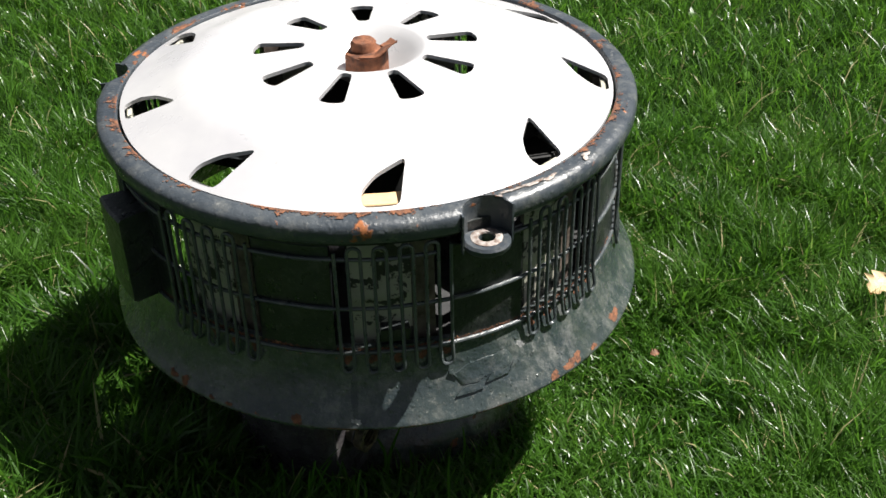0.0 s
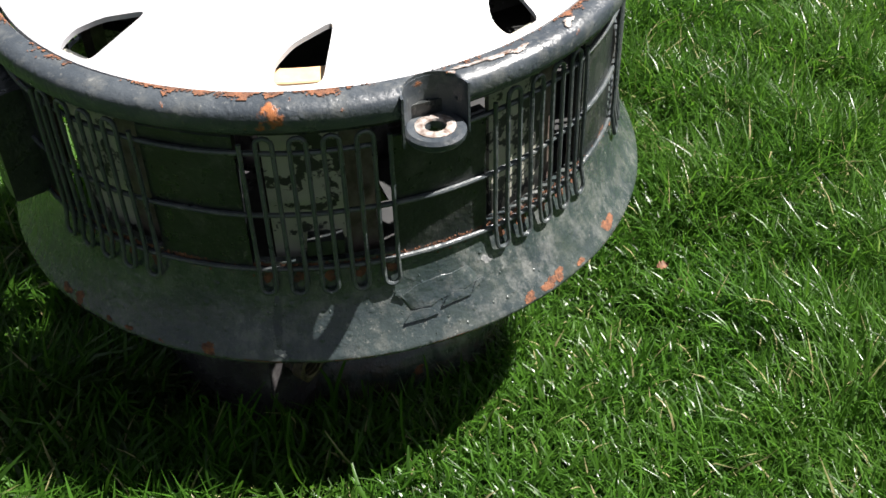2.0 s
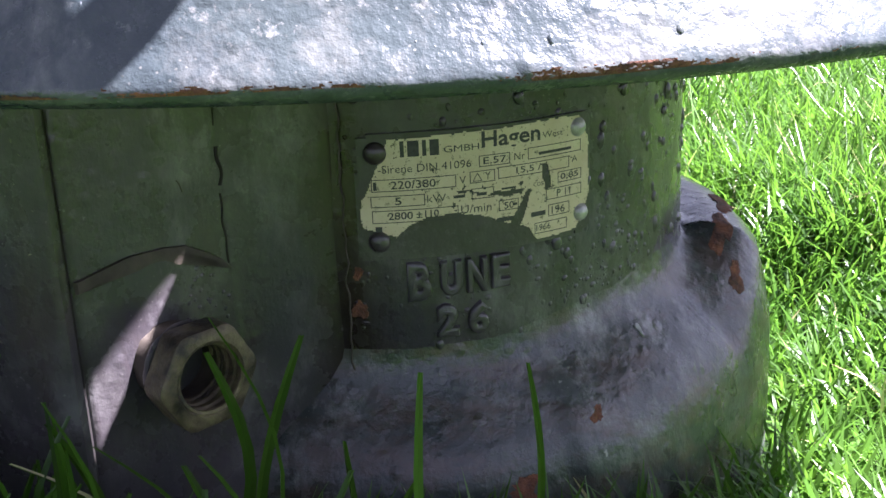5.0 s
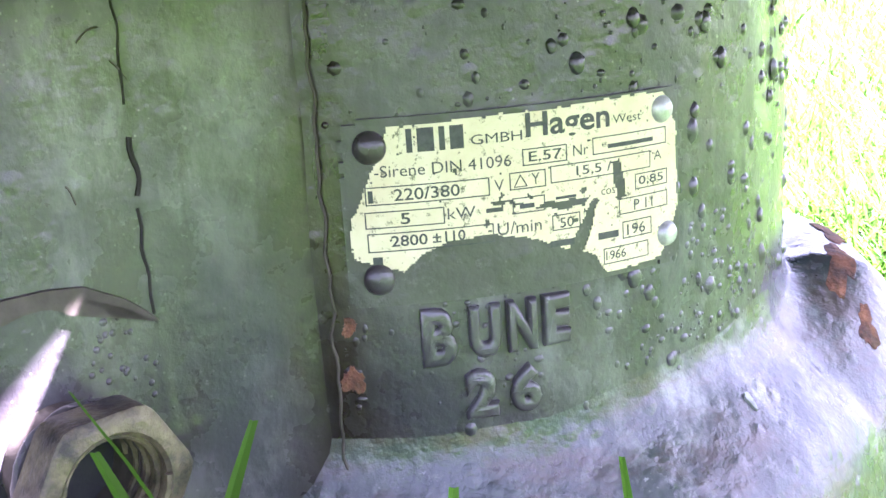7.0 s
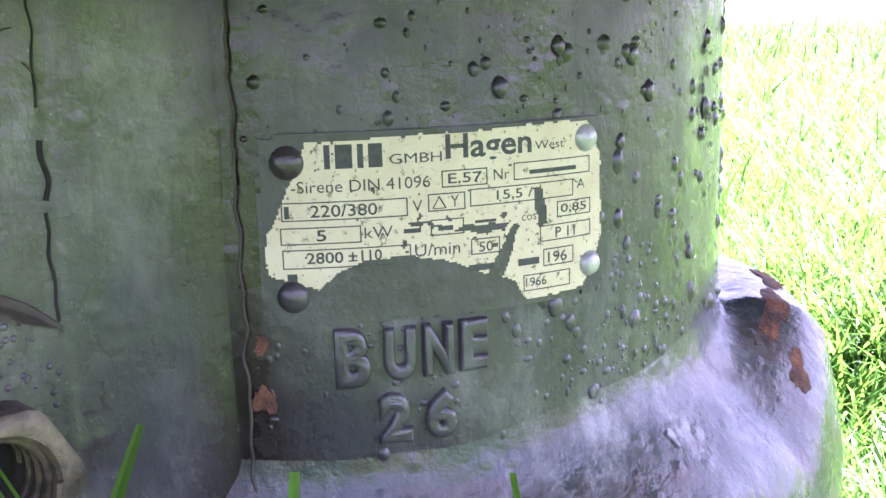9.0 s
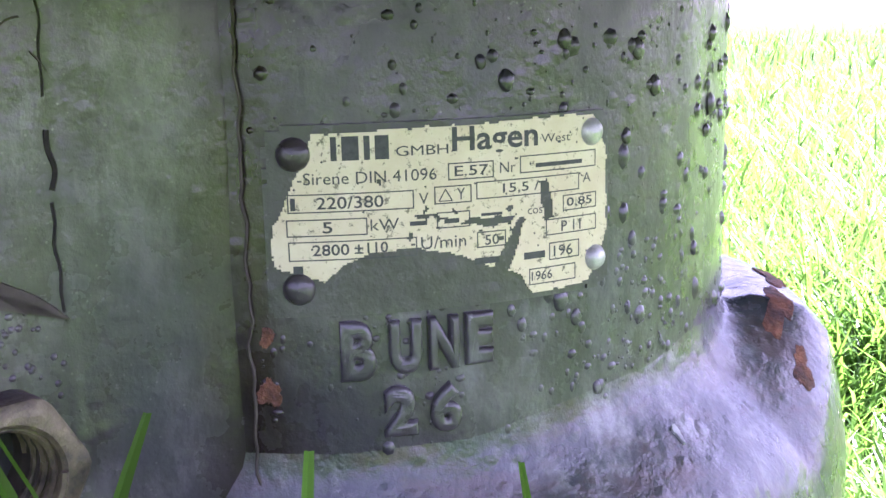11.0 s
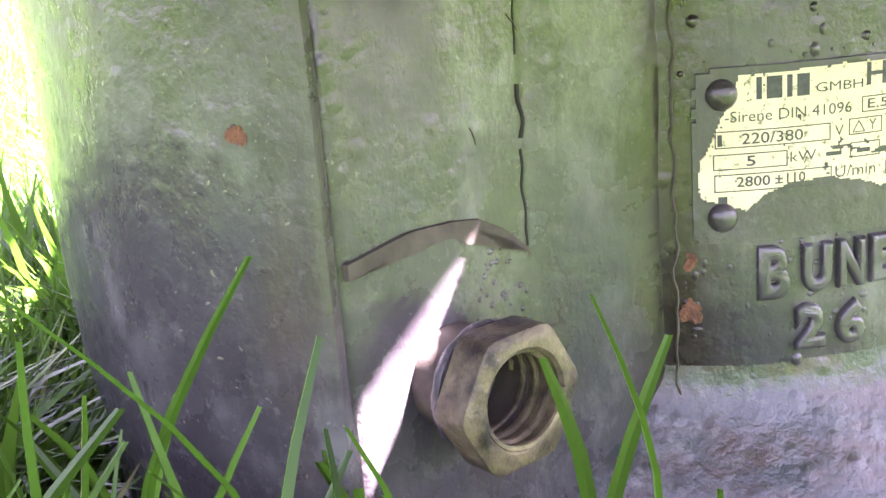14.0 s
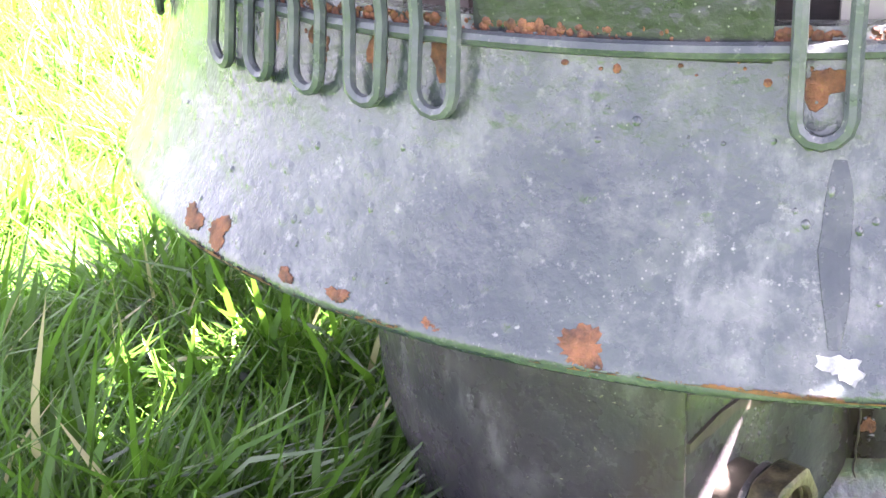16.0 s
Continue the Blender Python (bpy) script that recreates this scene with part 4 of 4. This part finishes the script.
for words, az0, az1, z0, z1, bold in (
        ("GMBH", -63.2, -57.8, 0.1308, 0.1335, 0.0), ("Hagen", -57.4, -47.7, 0.1292, 0.1379, 0.02), ("West", -47.3, -43.6, 0.1319, 0.1343, 0.0),
        ("-Sirene DIN 41096", -73.1, -59.1, 0.1240, 0.1272, 0.0), ("E.57", -57.2, -53.5, 0.1245, 0.1273, 0.01), ("Nr", -52.2, -50.4, 0.1245, 0.1275, 0.0),
        ("220/380", -71.3, -64.6, 0.1174, 0.1207, 0.01), ("V", -61.0, -60.0, 0.1175, 0.1206, 0.0), ("Y", -57.0, -56.1, 0.1181, 0.1213, 0.0), ("15,5 /", -51.9, -47.6, 0.1185, 0.1216, 0.01),
        ("A", -41.9, -40.8, 0.1196, 0.1223, 0.0), ("5", -70.8, -69.8, 0.1109, 0.1140, 0.015), ("kW", -66.0, -63.1, 0.1111, 0.1142, 0.0), ("cos", -49.0, -47.2, 0.1122, 0.1139, 0.0),
        ("0,85", -44.1, -40.6, 0.1128, 0.1157, 0.015), ("2800", -71.9, -68.2, 0.1048, 0.1079, 0.015), ("±", -67.7, -66.8, 0.1050, 0.1076, 0.01), ("110", -66.4, -64.3, 0.1050, 0.1080, 0.015),
        ("U/min", -60.9, -56.1, 0.1051, 0.1086, 0.0), ("50", -54.0, -52.4, 0.1048, 0.1077, 0.01), ("P 11", -44.8, -42.2, 0.1062, 0.1093, 0.01), ("196", -45.8, -43.3, 0.0992, 0.1024, 0.01),
        ("1966", -48.6, -46.0, 0.0930, 0.0957, 0.01)):
    lettering(words, az0, az1, z0, z1, face, INK, bold=bold)


def bar(bm, az0, az1, z0, z1, out=0.0019):
    n = max(1, int((az1 - az0) / 1.5))
    rows = [[on_motor(az0 + (az1 - az0) * i / n, z, out) for z in (z0, z1)] for i in range(n + 1)]
    sheet(bm, rows)


W, H = 0.14, 0.00035
for az0, az1, z0, z1 in ((-57.9, -52.9, 0.1235, 0.1282), (-49.9, -40.1, 0.1239, 0.1288), (-74.2, -61.5, 0.1165, 0.1216), (-59.4, -55.4, 0.1172, 0.1221), (-54.9, -42.4, 0.1177, 0.1226), (-74.4, -66.3, 0.1101, 0.1148),
                         (-59.2, -55.6, 0.1105, 0.1150), (-44.6, -40.0, 0.1120, 0.1166), (-74.3, -61.3, 0.1035, 0.1088), (-54.9, -51.6, 0.1042, 0.1087), (-46.8, -40.0, 0.1055, 0.1102), (-46.4, -42.4, 0.0983, 0.1034),
                         (-48.9, -42.9, 0.0918, 0.0966)):
    bm = bmesh.new()
    bar(bm, az0, az1, z0, z0 + H)
    bar(bm, az0, az1, z1 - H, z1)
    bar(bm, az0, az0 + W, z0 + H, z1 - H)
    bar(bm, az1 - W, az1, z0 + H, z1 - H)
    part("printed_frame", bm, INK, face)
# maker's mark, serial number and worn words as plain bars
bm = bmesh.new()
for az0, az1, z0, z1 in ((-69.7, -69.1, 0.1302, 0.1366), (-68.6, -66.9, 0.1302, 0.1366), (-66.4, -65.8, 0.1302, 0.1366), (-65.3, -63.9, 0.1302, 0.1366)):
    bar(bm, az0, az1, z0, z1)
part("maker_mark", bm, INK, face)
for az0, az1, z0, z1 in ((-48.0, -42.0, 0.1252, 0.1264), (-62.0, -60.2, 0.1118, 0.1130), (-58.4, -56.8, 0.1118, 0.1131), (-54.4, -52.0, 0.1130, 0.1138), (-49.5, -46.9, 0.0994, 0.1014), (-73.9, -73.4, 0.1172, 0.1206),
                         (-73.9, -72.9, 0.1000, 0.1022), (-55.2, -52.4, 0.0996, 0.1014)):
    bm = bmesh.new()
    bar(bm, az0, az1, z0, z1)
    part("worn_print", bm, INK, face)
bm = bmesh.new()
tri = [(-58.9, 0.1180), (-57.5, 0.1180), (-58.2, 0.1212)]
for i in range(3):
    (a0, b0), (a1, b1) = tri[i], tri[(i + 1) % 3]
    tube(bm, [on_motor(a0, b0, 0.0019), on_motor(a1, b1, 0.0019)], 0.00018, 4)
part("delta_sign", bm, INK, face)


def rivet(az, z, r, material, label):
    bm = bmesh.new()
    lathe(bm, [(0.0001, 0.0026), (r * 0.45, 0.0024), (r * 0.8, 0.0016), (r, 0.0004), (r, -0.001), (0.0001, -0.001)], 20)
    p = Vector(on_motor(az, z, 0.0014))
    out = Vector((p.x - MC[0], p.y - MC[1], 0)).normalized()
    bm.transform(Matrix.Translation(p) @ out.to_track_quat("Z", "Y").to_matrix().to_4x4())
    part("rivet", bm, material, plate, label)


rivet(-40.6, 0.1338, 0.0040, ZINC, "bare zinc rivet head")
rivet(-40.1, 0.0970, 0.0038, ZINC, "bare zinc rivet head")
rivet(-73.4, 0.0958, 0.0044, MOTOR, "rivet head under thick paint")
rivet(-73.4, 0.1322, 0.0046, MOTOR, "rivet head under thick paint")

# raised foundry letters under the plate
def cast_letter(letter, az0, az1, z0, z1, name):
    """One thick foundry letter with rounded edges, bent on to the motor."""
    cu = bpy.data.curves.new(name, "FONT")
    cu.body, cu.size, cu.resolution_u, cu.bevel_resolution = letter, 1.0, 4, 3
    cu.extrude, cu.bevel_depth, cu.offset = 0.06, 0.085, -0.005
    ob = bpy.data.objects.new(name, cu)
    scene.collection.objects.link(ob)
    me = bpy.data.meshes.new_from_object(ob.evaluated_get(bpy.context.evaluated_depsgraph_get()))
    bpy.data.objects.remove(ob)
    b = bmesh.new()
    b.from_mesh(me)
    bpy.data.meshes.remove(me)
    bmesh.ops.remove_doubles(b, verts=b.verts[:], dist=0.002)
    xs, ys, zs = ([v.co[k] for v in b.verts] for k in range(3))
    x0, x1, y0, y1, h = min(xs), max(xs), min(ys), max(ys), max(zs)
    for v in b.verts:
        u, w = az0 + (az1 - az0) * (v.co.x - x0) / (x1 - x0), z0 + (z1 - z0) * (v.co.y - y0) / (y1 - y0)
        v.co = on_motor(u, w, 0.0002 + 0.0023 * v.co.z / h + 0.0004 * noise.noise(Vector((u * 2, w * 500, 1))))
    bmesh.ops.recalc_face_normals(b, faces=b.faces[:])
    part(name, b, MOTOR, motor, "thick cast letter under many coats of paint")


for letter, az0, az1, z0, z1 in (("B", -69.6, -65.8, 0.0690, 0.0862), ("U", -64.5, -61.0, 0.0702, 0.0856), ("N", -60.3, -57.0, 0.0706, 0.0858), ("E", -56.3, -53.1, 0.0710, 0.0860), ("2", -65.3, -61.6, 0.0522, 0.0670), ("6", -60.3, -56.8, 0.0520, 0.0668)):
    cast_letter(letter, az0, az1, z0, z1, "cast_letter" if letter.isalpha() else "cast_digit")


# blisters and grit in the paint
def blisters(name, count, az0, az1, z0, z1, small, big, seed, material, place, parent):
    rnd = random.Random(seed)
    bm = bmesh.new()
    for _ in range(count):
        az, z = rnd.uniform(az0, az1), rnd.uniform(z0, z1)
        r = small + (big - small) * rnd.random() ** 3
        p = Vector(place(az, z, -0.0001))
        out = (Vector(place(az, z, 0.001)) - p).normalized()
        m = Matrix.Translation(p) @ out.to_track_quat("Z", "Y").to_matrix().to_4x4()
        sx, sy = rnd.uniform(0.7, 1.3), rnd.uniform(0.7, 1.5)
        rows = [[m @ Vector((r * s * sx * math.cos(k), r * s * sy * math.sin(k), r * h)) for k in (2 * math.pi * i / 7 for i in range(7))] for s, h in ((1.2, 0.0), (0.82, 0.34), (0.4, 0.56))]
        vs = sheet(bm, rows, False, True)
        bm.faces.new(vs[-1])
    bmesh.ops.recalc_face_normals(bm, faces=bm.faces[:])
    tagged(part(name, bm, material, parent, "small blisters in the thick paint"), kind="stuff")


blisters("paint_blistering", 330, -46, 14, 0.060, 0.195, 0.0005, 0.0028, 11, MOTOR, on_motor, motor)
blisters("paint_blistering", 420, -78, -20, 0.030, 0.200, 0.0003, 0.0015, 12, MOTOR, on_motor, motor)
# the largest drops of paint, each a lump of its own
for i, (az, z, r) in enumerate([(-29.5, 0.1453, 0.0026), (-32.7, 0.1565, 0.0026), (-51.0, 0.1495, 0.0024), (-22.1, 0.1162, 0.0022), (-27.5, 0.1075, 0.0018), (-33.5, 0.1002, 0.0020), (-18.8, 0.0907, 0.0020), (-44.5, 0.0859, 0.0028),
                                (-42.4, 0.0799, 0.0022), (-49.5, 0.0804, 0.0018), (-50.8, 0.0850, 0.0016), (-53.9, 0.1548, 0.0016), (-34.6, 0.1313, 0.0020), (-39.1, 0.0562, 0.0016), (-51.4, 0.0497, 0.0014), (-43.7, 0.1601, 0.0022)]):
    rows = []
    for k in range(5):
        f = k / 5
        rows.append([on_motor(az + math.degrees(r * math.cos(q) * (1 - f * f) ** 0.5 * (1 + 0.3 * noise.noise(Vector((i * 3.1, q, 0)))) / MR), z + r * (1.35 * math.sin(q) * (1 - f * f) ** 0.5 - 0.25 * f), r * 0.75 * f - 0.0002) for q in np.linspace(0, 2 * math.pi, 13)[:-1]])
    bm = bmesh.new()
    grid = sheet(bm, rows, False, True)
    bm.faces.new(grid[-1])
    bmesh.ops.recalc_face_normals(bm, faces=bm.faces[:])
    part("paint_drop", bm, MOTOR, motor)
blisters("paint_blistering", 260, -78, -20, 0.058, 0.100, 0.0004, 0.0016, 17, MOTOR, on_motor, motor)
blisters("paint_blistering", 150, -140, -20, 0.200, 0.262, 0.0004, 0.0016, 13, FLANGE, flare_point, flange)
blisters("rust_scale", 110, -140, -15, 0.2660, 0.2720, 0.0003, 0.0011, 15, RUST, flare_point, flange)
blisters("rust_scale", 2200, -140, -15, 0.2725, 0.2790, 0.0003, 0.0015, 16, RUST, lambda az, z, o: polar(0.3015 + o, az, z), flange)


for k in range(-2, 3):
    for i in range(5):
        az = FIRST + PITCH * k + SPAN / 9 * (2 * i + 0.5)
        bm = bmesh.new()
        skin_patch(bm, flare_point, blob(az, 0.2655, 1.0, 0.0055, 200 + 7 * k + i, 12, 0.5), 0.0004)
        part("rust_spot", bm, RUST, flange, "brown rust behind the guard wire")


def foot_point(az, r, out=0.0):
    z = float(np.interp(r, [p[0] for p in FOOT], [p[1] for p in FOOT]))
    r2, z2 = foot_bend(r, z, az)
    return polar(r2 + out * 0.4, az, z2 + out, MC)


for i, (az, r, ru, rv) in enumerate([(3.0, 0.1660, 5.0, 0.0040), (-5.0, 0.1730, 2.2, 0.0024), (16.0, 0.1700, 5.0, 0.0040), (-44.0, 0.1740, 1.0, 0.0018), (-56.0, 0.1835, 3.0, 0.0020)]):
    bm = bmesh.new()
    skin_patch(bm, foot_point, blob(az, r, ru, rv, 80 + i, 13, 0.6), 0.0003)
    part("rust_spot", bm, RUST, foot, "rusty bare patch on the foot")
bm = bmesh.new()
skin_patch(bm, foot_point, blob(-30.2, 0.1610, 0.55, 0.0016, 95, 9, 0.6), 0.0008)
part("bare_chip", bm, BARE, foot, "small pale chip")

# ---- single blades that stand before the motor ----
def tall_blades(tips, rnd):
    """Long blades, each bent from its root up to a given tip."""
    bm = bmesh.new()
    for x, y, z in tips:
        tip = Vector((x, y, z))
        root = Vector((x + rnd.uniform(-0.045, 0.045), y + rnd.uniform(-0.03, 0.03), 0))
        root.z = float(ground_z(root.x, root.y)) - 0.005
        side = Vector((rnd.uniform(0.6, 1), rnd.uniform(-0.6, 0.6), 0)).normalized()
        bow = Vector((rnd.uniform(-0.02, 0.02), rnd.uniform(-0.02, 0.02), 0))
        wide = rnd.uniform(0.0030, 0.0050)
        rows = []
        for i in range(9):
            f = i / 8
            p = root.lerp(tip, f) + bow * math.sin(math.pi * f)
            w = wide * 0.5 * (1 - 0.25 * f if f < 0.8 else 0.42 + 0.38 * (1 - f) / 0.2)
            fold = Vector((side.y, -side.x, 0)) * w * 0.5
            rows.append([p - side * w, p + fold, p + side * w])
        sheet(bm, rows)
    ob = new("tall_grass", mesh_of(bm, "tall_grass", GRASS))
    tagged(ob, "tall single grass blades before the motor", "grass", kind="stuff")


rnd = random.Random(5)
tips = [(0.0426, -0.2205, 0.088), (0.106, -0.2885, 0.111), (0.1184, -0.2070, 0.078), (0.0374, -0.2740, 0.116), (-0.0197, -0.3004, 0.130), (0.0175, -0.2419, 0.089),
        (-0.072, -0.330, 0.127), (-0.053, -0.330, 0.132), (-0.049, -0.330, 0.123), (-0.088, -0.300, 0.105), (-0.063, -0.300, 0.099), (-0.051, -0.300, 0.105), (-0.030, -0.330, 0.112),
        (0.009, -0.330, 0.127), (-0.004, -0.300, 0.097), (-0.086, -0.330, 0.120), (-0.127, -0.300, 0.086)]
tips += [(rnd.uniform(-0.26, -0.02), rnd.uniform(-0.34, -0.26), rnd.uniform(0.035, 0.095)) for _ in range(90)]
tips += [(rnd.uniform(-0.34, 0.00), rnd.uniform(-0.40, -0.27), rnd.uniform(0.030, 0.085)) for _ in range(260)]
tips += [(rnd.uniform(-0.02, 0.16), rnd.uniform(-0.36, -0.25), rnd.uniform(0.025, 0.062)) for _ in range(70)]
tips += [(rnd.uniform(0.02, 0.22), rnd.uniform(-0.32, -0.21), rnd.uniform(0.010, 0.050)) for _ in range(40)]
tall_blades(tips, rnd)


# ---- fallen leaves ----
def leaf(name, label, x, y, z, size, turn, material):
    bm = bmesh.new()
    rows = []
    for i in range(9):
        f = i / 8
        w = size * 0.42 * math.sin(math.pi * f) ** 0.7 * (1 + 0.34 * math.sin(21 * f))
        rows.append([(size * (f - 0.5), s * w, 0.18 * size * abs(s) ** 1.5 + 0.1 * size * math.sin(4 * f)) for s in (-1, -0.5, 0, 0.5, 1)])
    sheet(bm, rows)
    made = bmesh.ops.extrude_face_region(bm, geom=bm.faces[:])
    for g in made["geom"]:
        if isinstance(g, bmesh.types.BMVert):
            g.co.z += 0.0005
    bmesh.ops.recalc_face_normals(bm, faces=bm.faces[:])
    bm.transform(pose(x, y, z, 12, -18, turn))
    tagged(new(name, mesh_of(bm, name, material)), label, "leaf")


DRY = simple("dry_leaf", (0.44, 0.32, 0.17), (0.58, 0.47, 0.29), 120, 0.7)
BROWN = simple("brown_leaf", (0.10, 0.05, 0.03), (0.20, 0.10, 0.05), 160, 0.7)
leaf("fallen_leaf", "dry yellow leaf lying on the grass", 0.738, 0.190, 0.012, 0.050, 40, DRY)
leaf("fallen_leaf", "small brown withered leaf in the grass", 0.379, 0.000, 0.028, 0.014, 10, BROWN)
